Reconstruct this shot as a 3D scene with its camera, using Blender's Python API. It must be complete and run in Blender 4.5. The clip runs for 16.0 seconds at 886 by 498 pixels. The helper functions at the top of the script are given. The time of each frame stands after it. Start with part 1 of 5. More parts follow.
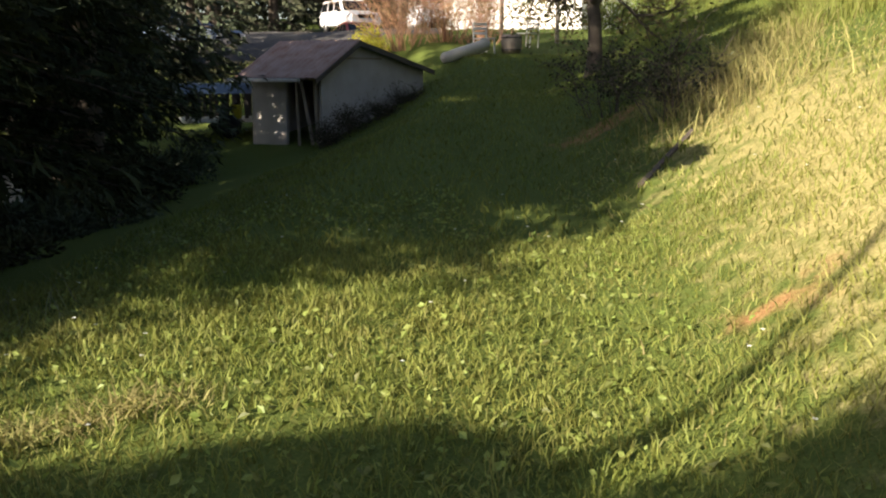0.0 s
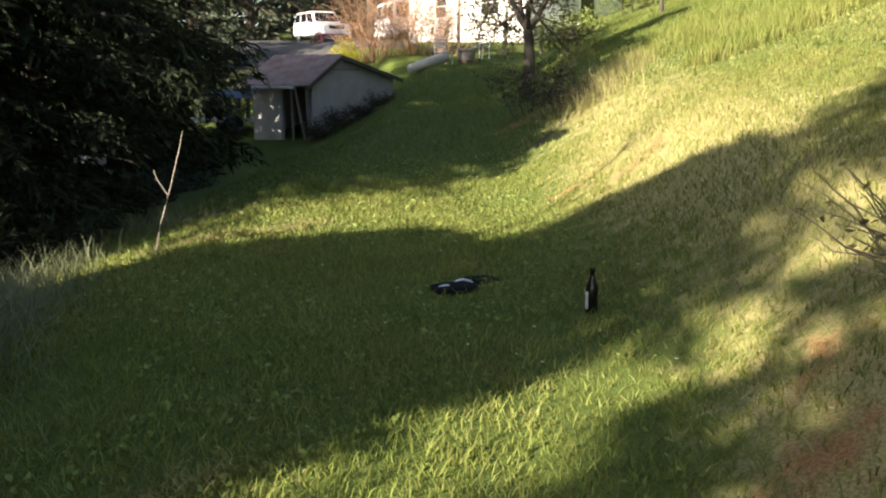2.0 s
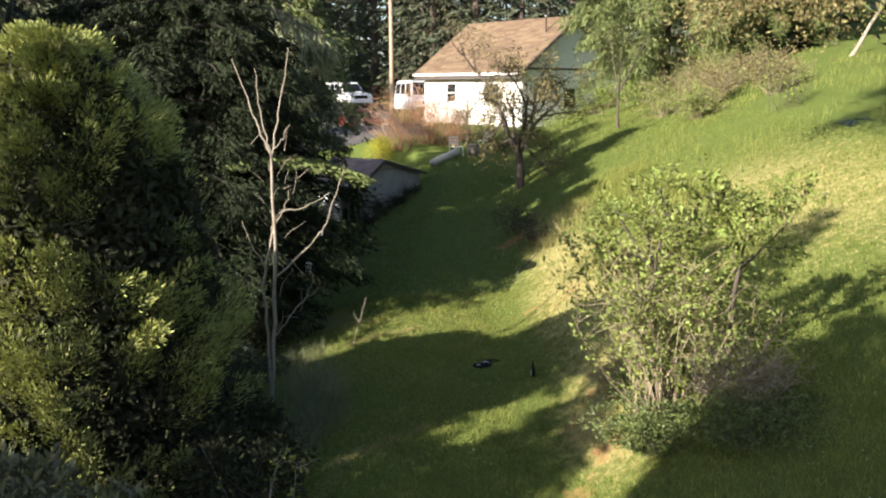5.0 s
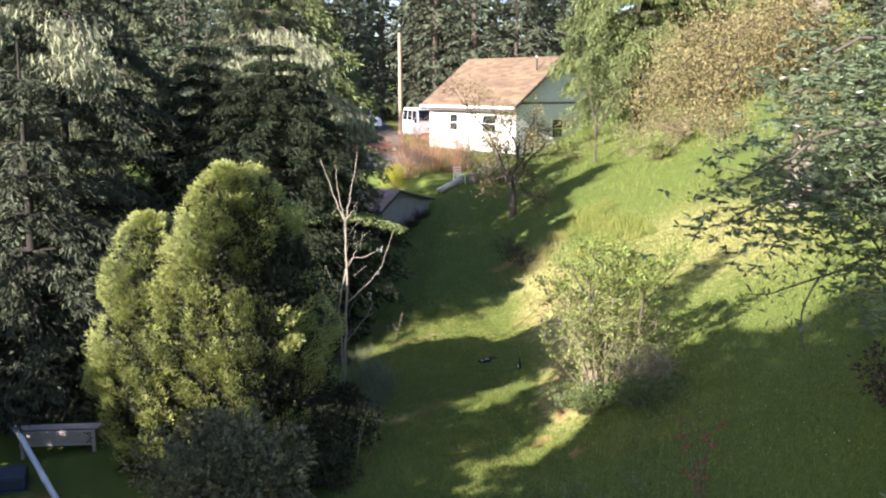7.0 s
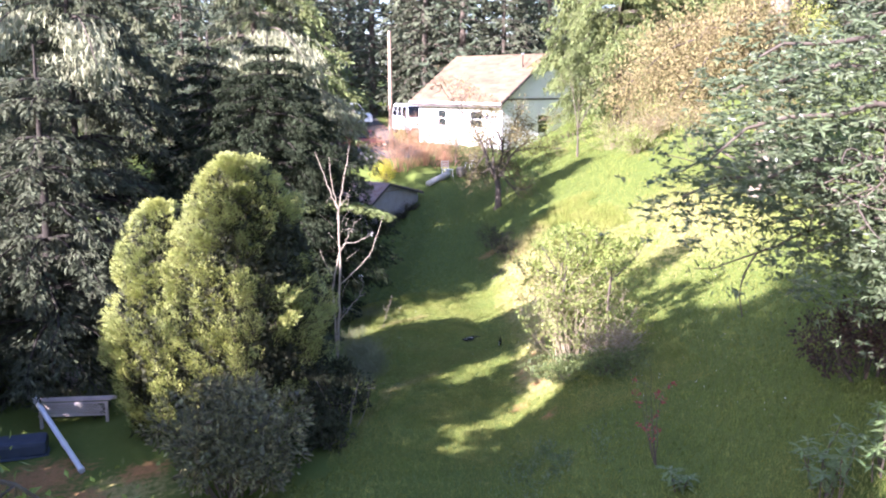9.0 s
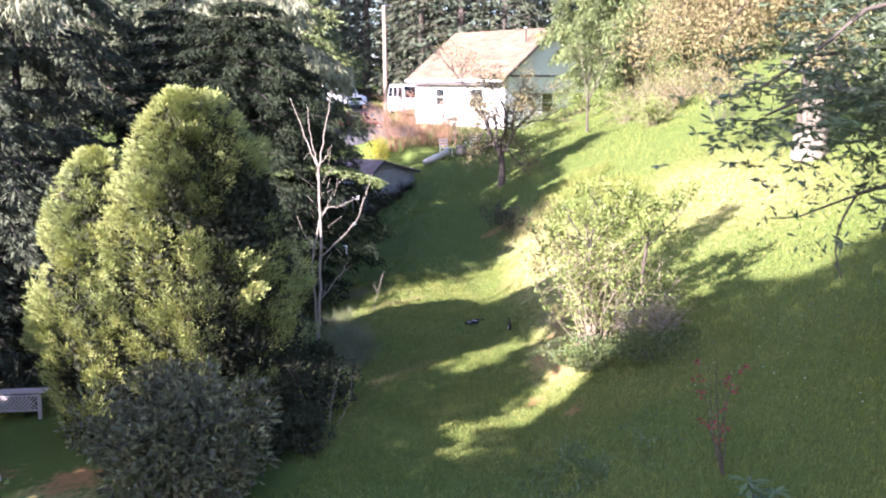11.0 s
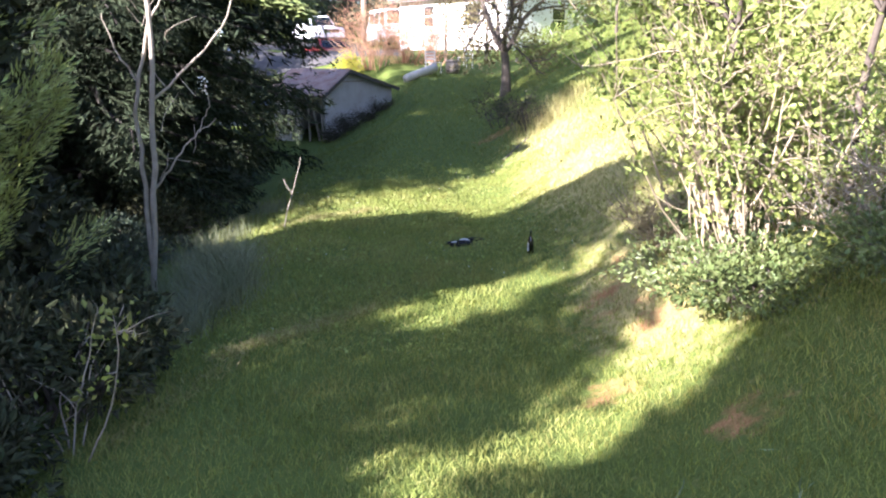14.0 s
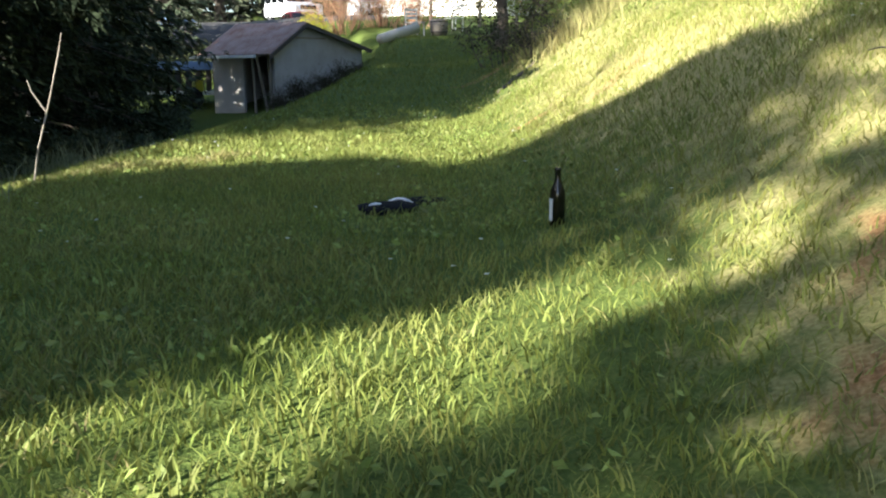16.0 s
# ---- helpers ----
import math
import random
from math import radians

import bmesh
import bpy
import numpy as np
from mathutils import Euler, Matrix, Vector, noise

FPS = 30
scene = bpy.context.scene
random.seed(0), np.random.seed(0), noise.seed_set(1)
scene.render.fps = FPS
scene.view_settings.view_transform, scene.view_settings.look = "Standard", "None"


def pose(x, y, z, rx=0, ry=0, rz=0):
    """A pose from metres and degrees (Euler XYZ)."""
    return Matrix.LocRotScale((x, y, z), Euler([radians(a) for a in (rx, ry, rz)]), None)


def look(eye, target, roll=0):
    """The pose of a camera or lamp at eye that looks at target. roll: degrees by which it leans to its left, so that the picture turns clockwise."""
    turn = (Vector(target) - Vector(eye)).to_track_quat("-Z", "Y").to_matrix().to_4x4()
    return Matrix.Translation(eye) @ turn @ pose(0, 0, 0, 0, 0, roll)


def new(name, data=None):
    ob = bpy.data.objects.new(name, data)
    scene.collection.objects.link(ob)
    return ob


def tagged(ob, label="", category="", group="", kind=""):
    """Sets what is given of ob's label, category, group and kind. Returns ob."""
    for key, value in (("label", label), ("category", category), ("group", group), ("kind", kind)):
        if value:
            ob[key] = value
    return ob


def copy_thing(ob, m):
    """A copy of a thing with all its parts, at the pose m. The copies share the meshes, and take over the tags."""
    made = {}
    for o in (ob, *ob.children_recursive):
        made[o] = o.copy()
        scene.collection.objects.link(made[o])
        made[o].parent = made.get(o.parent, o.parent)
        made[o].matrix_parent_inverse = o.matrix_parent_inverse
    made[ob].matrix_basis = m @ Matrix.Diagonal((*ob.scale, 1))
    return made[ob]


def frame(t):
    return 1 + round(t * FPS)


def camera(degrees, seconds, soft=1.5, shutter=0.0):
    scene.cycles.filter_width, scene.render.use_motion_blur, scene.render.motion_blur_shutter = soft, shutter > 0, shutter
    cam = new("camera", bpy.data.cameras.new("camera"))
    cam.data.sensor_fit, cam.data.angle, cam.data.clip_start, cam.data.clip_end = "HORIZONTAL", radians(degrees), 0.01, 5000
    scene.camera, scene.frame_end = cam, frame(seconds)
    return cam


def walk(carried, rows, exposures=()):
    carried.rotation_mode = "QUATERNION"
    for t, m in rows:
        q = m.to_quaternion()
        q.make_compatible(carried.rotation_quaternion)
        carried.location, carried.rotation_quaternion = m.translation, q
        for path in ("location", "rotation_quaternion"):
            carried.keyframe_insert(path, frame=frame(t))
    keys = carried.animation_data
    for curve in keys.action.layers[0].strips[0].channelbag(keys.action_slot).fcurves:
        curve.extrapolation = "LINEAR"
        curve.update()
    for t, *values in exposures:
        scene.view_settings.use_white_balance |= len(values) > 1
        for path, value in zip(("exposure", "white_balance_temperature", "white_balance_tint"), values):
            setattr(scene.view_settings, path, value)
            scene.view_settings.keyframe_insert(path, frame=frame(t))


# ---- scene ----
cam = camera(50.4, 16.0, soft=2.1)
METRES, EYE, TILT, LEAN, TURN = 46.0, 1.2, -10.7, 0.0, 0.0
ROWS = [
    (0.0, 0.0, 0.0, 0.0, 0.0, 0.0, -0.0),
    (0.5, -0.0006, -0.0279, -0.0061, -0.48, 0.17, 0.06),
    (1.0, -0.0014, -0.056, -0.012, -0.91, 0.3, 0.1),
    (1.5, -0.0022, -0.0839, -0.0185, -2.27, 0.44, 0.31),
    (2.0, -0.0042, -0.1129, -0.0177, -2.33, 0.18, 0.36),
    (2.5, -0.0068, -0.1437, -0.0113, -2.35, 0.19, 0.45),
    (3.0, -0.0095, -0.1762, -0.0052, -2.26, 0.51, 0.5),
    (3.5, -0.0136, -0.2132, 0.0006, -2.35, 0.66, 0.39),
    (4.0, -0.0177, -0.2521, 0.0057, -2.38, 0.76, 0.39),
    (4.5, -0.0224, -0.2925, 0.0102, -2.42, 0.93, 0.32),
    (5.0, -0.0267, -0.3332, 0.0149, -2.39, 1.04, 0.34),
    (7.5, -0.0444, -0.517, 0.0293, -2.76, 0.85, 0.47),
    (8.0, -0.0441, -0.5302, 0.0266, -2.94, 0.81, 0.57),
    (8.5, -0.043, -0.5351, 0.0246, -3.06, 0.76, 0.55),
    (9.0, -0.0421, -0.532, 0.0244, -3.14, 0.66, 0.55),
    (11.5, -0.0363, -0.4211, 0.0039, -3.29, 0.52, 0.61),
    (12.0, -0.0328, -0.3884, -0.0025, -3.28, 0.41, 0.6),
    (12.5, -0.0293, -0.3536, -0.0081, -3.26, 0.13, 0.63),
    (13.0, -0.0258, -0.3161, -0.013, -3.29, -0.01, 0.59),
    (13.5, -0.0218, -0.2756, -0.0176, -3.38, -0.31, 0.65),
    (14.0, -0.0168, -0.232, -0.0217, -3.41, -0.62, 0.73),
    (14.5, -0.0112, -0.1892, -0.0258, -3.47, -0.27, 0.81),
    (15.0, -0.0058, -0.1494, -0.0284, -3.42, -0.33, 0.95),
    (15.5, -0.0011, -0.1149, -0.0279, -3.38, -0.3, 1.04),
    (16.0, 0.0029, -0.0853, -0.0274, -3.4, -0.29, 1.08),
]
EXPOSURES = [(0.0, 1.45, 6500, 15), (0.5, 1.7, 6500, 15), (1.5, 1.95, 6300, 14), (2.5, 1.74, 6200, 13), (5.0, 1.66, 6000, 14), (7.5, 2.24, 5500, 23), (9.0, 2.8, 5300, 35), (11.5, 2.74, 5300, 34), (12.5, 2.58, 5350, 28), (14.0, 2.87, 5350, 26), (15.0, 2.6, 5400, 18), (16.0, 2.2, 5600, 9)]
walk(cam, [(t, pose(0, 0, EYE, TILT, LEAN, TURN) @ pose(METRES * x, METRES * y, METRES * z, 90 + pitch, roll, yaw)) for t, x, y, z, yaw, pitch, roll in ROWS], EXPOSURES)

# ---- daylight ----
SUN_AZ, SUN_EL = 230.0, 25.0  # degrees; the bearing runs clockwise from +y
sun_dir = Vector((math.sin(radians(SUN_AZ)) * math.cos(radians(SUN_EL)), math.cos(radians(SUN_AZ)) * math.cos(radians(SUN_EL)), math.sin(radians(SUN_EL))))
sun_data = bpy.data.lights.new("sun", "SUN")
sun_data.energy, sun_data.angle, sun_data.color = 5.0, radians(0.6), (1.0, 0.90, 0.74)
sun = new("sun", sun_data)
sun.matrix_world = look((0, 0, 60), Vector((0, 0, 60)) - sun_dir)
world = bpy.data.worlds.new("sky")
scene.world = world
world.use_nodes = True
sky = world.node_tree.nodes.new("ShaderNodeTexSky")
sky.sky_type, sky.sun_disc = "NISHITA", False
sky.sun_elevation, sky.sun_rotation = radians(SUN_EL), radians(SUN_AZ)
sky.air_density, sky.dust_density = 1.0, 1.5
world.node_tree.links.new(sky.outputs[0], world.node_tree.nodes["Background"].inputs[0])
world.node_tree.nodes["Background"].inputs[1].default_value = 0.075

# ---- materials ----
def material(name, colour, rough=0.8, metal=0.0, second=None, scale=4.0, fine=60.0, bump=0.2, spread=0.0, through_light=0.0, spec=0.3, object_random=False):
    """A surface of two tones mixed by coarse and fine noise, with relief; spread varies it island by island."""
    m = bpy.data.materials.new(name)
    m.use_nodes = True
    nt = m.node_tree
    n, link = nt.nodes, nt.links.new
    b = n["Principled BSDF"]
    b.inputs["Roughness"].default_value = rough
    b.inputs["Metallic"].default_value = metal
    b.inputs["Specular IOR Level"].default_value = spec
    second = second or tuple(c * 0.7 for c in colour)
    co = n.new("ShaderNodeTexCoord")
    big, small = n.new("ShaderNodeTexNoise"), n.new("ShaderNodeTexNoise")
    big.inputs["Scale"].default_value, small.inputs["Scale"].default_value = scale, fine
    big.inputs["Detail"].default_value, small.inputs["Detail"].default_value = 5, 4
    for t in (big, small):
        link(co.outputs["Object"], t.inputs["Vector"])
    add = n.new("ShaderNodeMath")
    add.operation = "MULTIPLY_ADD"
    link(small.outputs["Fac"], add.inputs[0])
    add.inputs[1].default_value = 0.5
    link(big.outputs["Fac"], add.inputs[2])
    ramp_node = n.new("ShaderNodeMapRange")
    ramp_node.inputs["From Min"].default_value, ramp_node.inputs["From Max"].default_value = 0.5, 1.0
    link(add.outputs[0], ramp_node.inputs["Value"])
    mix = n.new("ShaderNodeMix")
    mix.data_type = "RGBA"
    mix.inputs["A"].default_value, mix.inputs["B"].default_value = (*colour, 1), (*second, 1)
    link(ramp_node.outputs[0], mix.inputs["Factor"])
    out = mix.outputs["Result"]
    if spread:
        src = n.new("ShaderNodeObjectInfo").outputs["Random"] if object_random else n.new("ShaderNodeNewGeometry").outputs["Random Per Island"]
        vary = n.new("ShaderNodeMapRange")
        vary.inputs["To Min"].default_value, vary.inputs["To Max"].default_value = 1 - spread, 1 + spread
        link(src, vary.inputs["Value"])
        hsv = n.new("ShaderNodeHueSaturation")
        link(vary.outputs[0], hsv.inputs["Value"])
        turn = n.new("ShaderNodeMapRange")
        turn.inputs["To Min"].default_value, turn.inputs["To Max"].default_value = 0.5 - 0.035 * spread, 0.5 + 0.03 * spread
        link(src, turn.inputs["Value"])
        link(turn.outputs[0], hsv.inputs["Hue"])
        link(out, hsv.inputs["Color"])
        out = hsv.outputs[0]
    link(out, b.inputs["Base Color"])
    if bump:
        bp = n.new("ShaderNodeBump")
        bp.inputs["Strength"].default_value, bp.inputs["Distance"].default_value = bump, 0.02
        link(add.outputs[0], bp.inputs["Height"])
        link(bp.outputs[0], b.inputs["Normal"])
    if through_light:
        tr = n.new("ShaderNodeBsdfTranslucent")
        link(out, tr.inputs["Color"])
        ms = n.new("ShaderNodeMixShader")
        ms.inputs[0].default_value = through_light
        link(b.outputs[0], ms.inputs[1])
        link(tr.outputs[0], ms.inputs[2])
        link(ms.outputs[0], n["Material Output"].inputs["Surface"])
    return m


def ground_material():
    """Soil and thatch under the grass: green, straw and bare-earth patches."""
    m = bpy.data.materials.new("lawn_soil")
    m.use_nodes = True
    nt = m.node_tree
    n, link = nt.nodes, nt.links.new
    b = n["Principled BSDF"]
    b.inputs["Roughness"].default_value = 0.95
    b.inputs["Specular IOR Level"].default_value = 0.1
    co = n.new("ShaderNodeTexCoord")

    def noise_tex(scale, detail=5):
        t = n.new("ShaderNodeTexNoise")
        t.inputs["Scale"].default_value, t.inputs["Detail"].default_value = scale, detail
        link(co.outputs["Object"], t.inputs["Vector"])
        return t.outputs["Fac"]

    def step(value, lo, hi):
        r = n.new("ShaderNodeMapRange")
        r.interpolation_type = "SMOOTHSTEP"
        r.inputs["From Min"].default_value, r.inputs["From Max"].default_value = lo, hi
        link(value, r.inputs["Value"])
        return r.outputs[0]

    def mixed(f, a, c):
        x = n.new("ShaderNodeMix")
        x.data_type = "RGBA"
        link(f, x.inputs["Factor"])
        for key, v in (("A", a), ("B", c)):
            if isinstance(v, tuple):
                x.inputs[key].default_value = (*v, 1)
            else:
                link(v, x.inputs[key])
        return x.outputs["Result"]

    grain, mid, big = noise_tex(70), noise_tex(7), noise_tex(0.55)
    green = mixed(step(grain, 0.35, 0.7), (0.075, 0.105, 0.021), (0.125, 0.150, 0.034))
    straw = mixed(step(grain, 0.35, 0.65), (0.26, 0.225, 0.080), (0.39, 0.335, 0.14))
    top = mixed(step(mid, 0.62, 0.9), green, straw)
    col = n.new("ShaderNodeAttribute")
    col.attribute_name = "bare"
    earth = mixed(step(grain, 0.3, 0.7), (0.23, 0.115, 0.045), (0.36, 0.21, 0.09))
    wet = n.new("ShaderNodeMath")
    wet.operation = "MULTIPLY_ADD"
    link(mid, wet.inputs[0])
    wet.inputs[1].default_value = 0.9
    link(col.outputs["Fac"], wet.inputs[2])
    dry = n.new("ShaderNodeAttribute")
    dry.attribute_name = "dry"
    part_dry = n.new("ShaderNodeMath")
    part_dry.operation = "MULTIPLY_ADD"
    link(mid, part_dry.inputs[0])
    part_dry.inputs[1].default_value = 0.8
    link(dry.outputs["Fac"], part_dry.inputs[2])
    top = mixed(step(part_dry.outputs[0], 0.6, 1.0), top, straw)
    top = mixed(step(wet.outputs[0], 0.75, 1.15), top, earth)
    link(top, b.inputs["Base Color"])
    bp = n.new("ShaderNodeBump")
    bp.inputs["Strength"].default_value, bp.inputs["Distance"].default_value = 0.6, 0.03
    link(grain, bp.inputs["Height"])
    link(bp.outputs[0], b.inputs["Normal"])
    return m


M = {
    "soil": ground_material(),
    "grass": material("grass_blade", (0.16, 0.20, 0.036), 0.6, second=(0.26, 0.255, 0.065), scale=0.9, fine=3.0, bump=0, spread=0.35, through_light=0.35, spec=0.25),
    "dry_grass": material("dry_grass", (0.36, 0.30, 0.12), 0.7, second=(0.24, 0.235, 0.075), scale=1.0, fine=3.0, bump=0, spread=0.35, through_light=0.3, spec=0.2),
    "bank_straw": material("bank_straw", (0.45, 0.385, 0.155), 0.7, second=(0.31, 0.31, 0.095), scale=1.0, fine=3.0, bump=0, spread=0.25, through_light=0.3, spec=0.2),
    "grey_grass": material("grey_grass", (0.15, 0.17, 0.075), 0.7, second=(0.22, 0.22, 0.12), scale=2.0, fine=9.0, bump=0, spread=0.3, through_light=0.25),
    # darker copy of the bark: the shade inside the firs is in its colour
    "shade_bark": material("bark_shade_tone", (0.022, 0.018, 0.014), 0.95, second=(0.04, 0.033, 0.025), scale=6, fine=40, bump=0.6),
    "bark": material("bark", (0.065, 0.050, 0.038), 0.95, second=(0.12, 0.098, 0.072), scale=6, fine=40, bump=0.6),
    "pale_bark": material("pale_bark", (0.34, 0.29, 0.22), 0.8, second=(0.22, 0.18, 0.13), scale=9, fine=60, bump=0.3),
    "tan_bark": material("tan_bark", (0.33, 0.27, 0.17), 0.85, second=(0.21, 0.165, 0.105), scale=9, fine=60, bump=0.3),
    "cream_bark": material("cream_bark", (0.24, 0.205, 0.15), 0.9, second=(0.17, 0.14, 0.10), scale=2, fine=30, bump=0.4),
    "gold_leaf": material("gold_conifer_foliage", (0.36, 0.365, 0.09), 0.65, second=(0.23, 0.262, 0.095), scale=0.7, fine=5, bump=0, spread=0.4, through_light=0.08),
    "fir_leaf": material("fir_foliage", (0.042, 0.058, 0.030), 0.7, second=(0.075, 0.088, 0.048), scale=0.8, fine=6, bump=0, spread=0.5, through_light=0.12),
    # lighter copy of the fir foliage, with sun on the boughs in its colour
    "lit_tone_fir": material("fir_foliage_lit_tone", (0.075, 0.088, 0.040), 0.75, second=(0.125, 0.130, 0.065), scale=0.8, fine=6, bump=0, spread=0.5, through_light=0.15),
    # darker copy of the fir foliage, with shade put into the colour
    "shaded_fir": material("fir_foliage_shade_tone", (0.020, 0.026, 0.013), 0.9, second=(0.032, 0.039, 0.021), scale=0.8, fine=6, bump=0, spread=0.5, through_light=0.03, spec=0.04),
    "blue_fir": material("blue_fir_foliage", (0.046, 0.055, 0.030), 0.85, second=(0.080, 0.085, 0.050), scale=0.8, fine=6, bump=0, spread=0.5, through_light=0.08, spec=0.15),
    "inner_shade_leaf": material("inner_foliage_shade_tone", (0.028, 0.034, 0.014), 0.9, second=(0.05, 0.048, 0.022), scale=2, fine=9, bump=0, spread=0.4),
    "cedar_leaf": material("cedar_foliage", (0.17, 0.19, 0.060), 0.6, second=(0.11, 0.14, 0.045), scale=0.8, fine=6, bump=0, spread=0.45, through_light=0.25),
    "sunlit_hang_leaf": material("hanging_foliage_lit_tone", (0.19, 0.20, 0.10), 0.65, second=(0.27, 0.27, 0.16), scale=0.8, fine=6, bump=0, spread=0.4, through_light=0.15),
    "shrub_leaf": material("shrub_leaf", (0.17, 0.225, 0.045), 0.5, second=(0.25, 0.27, 0.07), scale=1.5, fine=8, bump=0, spread=0.45, through_light=0.35),
    "low_leaf": material("low_bush_leaf", (0.075, 0.105, 0.030), 0.5, second=(0.14, 0.16, 0.05), scale=2, fine=9, bump=0, spread=0.5, through_light=0.2),
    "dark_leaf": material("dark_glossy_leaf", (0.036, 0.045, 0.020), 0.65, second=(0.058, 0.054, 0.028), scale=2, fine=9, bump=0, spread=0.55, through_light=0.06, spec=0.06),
    "whorl_leaf": material("rhododendron_leaf", (0.10, 0.15, 0.05), 0.35, second=(0.15, 0.19, 0.08), scale=3, fine=9, bump=0, spread=0.3, through_light=0.2, spec=0.5),
    "glossy_leaf": material("dark_evergreen_leaf", (0.080, 0.086, 0.034), 0.45, second=(0.21, 0.188, 0.09), scale=2.5, fine=9, bump=0, spread=0.6, through_light=0.12, spec=0.4),
    "meadow": material("meadow_blade", (0.145, 0.19, 0.036), 0.65, second=(0.215, 0.225, 0.058), scale=0.45, fine=2.0, bump=0, spread=0.2, through_light=0.35, spec=0.15),
    "pale_leaf": material("pale_rhododendron_leaf", (0.075, 0.105, 0.045), 0.32, second=(0.14, 0.16, 0.09), scale=2, fine=9, bump=0, spread=0.3, through_light=0.25, spec=0.25),
    "bright_leaf": material("bright_spring_leaf", (0.22, 0.26, 0.045), 0.5, second=(0.28, 0.28, 0.07), scale=2, fine=9, bump=0, spread=0.35, through_light=0.4),
    "russet_leaf": material("russet_leaf", (0.15, 0.115, 0.05), 0.7, second=(0.22, 0.19, 0.075), scale=2, fine=9, bump=0, spread=0.4, through_light=0.25),
    "red_twig": material("red_twig", (0.36, 0.175, 0.10), 0.7, second=(0.42, 0.26, 0.15), scale=3, fine=20, bump=0, spread=0.4),
    "red_leaf": material("red_leaf", (0.055, 0.026, 0.020), 0.6, second=(0.045, 0.034, 0.022), scale=3, fine=9, bump=0, spread=0.5, through_light=0.25),
    "red_flower": material("red_flower", (0.27, 0.050, 0.045), 0.6, second=(0.33, 0.10, 0.085), scale=3, fine=9, bump=0, spread=0.3, through_light=0.3),
    "white_flower": material("white_flower", (0.75, 0.75, 0.70), 0.6, second=(0.65, 0.66, 0.58), bump=0, through_light=0.2),
    "yellow": material("yellow_flower", (0.50, 0.42, 0.03), 0.6, second=(0.35, 0.36, 0.04), bump=0, spread=0.3, through_light=0.3),
    "white_paint": material("white_siding_paint", (0.80, 0.76, 0.69), 0.6, second=(0.70, 0.66, 0.59), scale=1.2, fine=30, bump=0.05),
    "shaded_white_paint": material("white_siding_shade_tone", (0.74, 0.74, 0.72), 0.8, second=(0.64, 0.64, 0.62), scale=1.0, fine=30, bump=0.1),
    "roof": material("brown_shingle", (0.172, 0.116, 0.072), 0.95, second=(0.125, 0.092, 0.060), scale=2.5, fine=45, bump=0.5, spread=0.22, spec=0.05),
    "trim": material("white_trim", (0.78, 0.76, 0.70), 0.5, second=(0.66, 0.64, 0.58), bump=0.05),
    "dark_trim": material("dark_trim", (0.10, 0.085, 0.075), 0.7, bump=0.1),
    "shed_wall": material("weathered_grey_board", (0.47, 0.44, 0.41), 0.85, second=(0.36, 0.33, 0.29), scale=2, fine=30, bump=0.25, spread=0.06),
    "rust": material("rusty_metal_roof", (0.44, 0.31, 0.25), 0.7, metal=0.0, second=(0.27, 0.14, 0.09), scale=3, fine=25, bump=0.2),
    "wood": material("grey_wood", (0.32, 0.27, 0.21), 0.85, second=(0.22, 0.18, 0.14), scale=6, fine=50, bump=0.4),
    "pole_wood": material("pole_wood", (0.40, 0.29, 0.20), 0.9, second=(0.29, 0.20, 0.14), scale=5, fine=60, bump=0.4),
    "dark": material("dark_inside", (0.025, 0.022, 0.020), 0.9, bump=0.1),
    "car_white": material("white_car_paint", (0.78, 0.78, 0.77), 0.25, second=(0.72, 0.72, 0.71), bump=0, spec=0.6),
    "car_red": material("red_car_paint", (0.09, 0.010, 0.010), 0.4, second=(0.14, 0.012, 0.012), bump=0, spec=0.6),
    "car_blue": material("blue_grey_car_paint", (0.16, 0.22, 0.30), 0.3, second=(0.13, 0.18, 0.25), bump=0, spec=0.6),
    "glass": material("dark_glass", (0.015, 0.018, 0.02), 0.08, second=(0.02, 0.022, 0.025), bump=0, spec=0.8),
    "rubber": material("tyre_rubber", (0.02, 0.02, 0.02), 0.85, bump=0.2),
    "chrome": material("grey_metal", (0.55, 0.55, 0.55), 0.35, metal=0.9, bump=0.05),
    "black_plastic": material("black_plastic", (0.010, 0.010, 0.010), 0.9, second=(0.018, 0.018, 0.018), bump=0.05, spec=0.05),
    "blue_plastic": material("blue_grey_plastic", (0.06, 0.07, 0.095), 0.6, second=(0.04, 0.048, 0.065), bump=0.1),
    "bottle_glass": material("dark_bottle_glass", (0.010, 0.008, 0.006), 0.08, second=(0.014, 0.010, 0.007), bump=0, spec=0.7),
    "paper": material("white_label_paper", (0.75, 0.75, 0.72), 0.7, second=(0.62, 0.63, 0.62), scale=30, bump=0),
    "log": material("pale_barkless_log", (0.62, 0.56, 0.45), 0.8, second=(0.48, 0.42, 0.32), scale=3, fine=30, bump=0.3),
    "gravel": material("gravel_drive", (0.085, 0.078, 0.07), 0.9, second=(0.05, 0.047, 0.043), scale=3, fine=60, bump=0.5),
    "lattice": material("pale_lattice_wood", (0.55, 0.47, 0.42), 0.8, second=(0.42, 0.36, 0.32), bump=0.2),
    "pvc": material("white_pvc_pipe", (0.74, 0.75, 0.76), 0.35, second=(0.62, 0.64, 0.66), scale=4, bump=0.05),
}


# ---- mesh helpers ----
def part(name, bm, mat, parent=None, label=""):
    me = bpy.data.meshes.new(name)
    bm.to_mesh(me)
    bm.free()
    me.materials.append(M[mat])
    ob = new(name, me)
    if parent:
        ob.parent = parent
    if label:
        tagged(ob, label)
    return ob


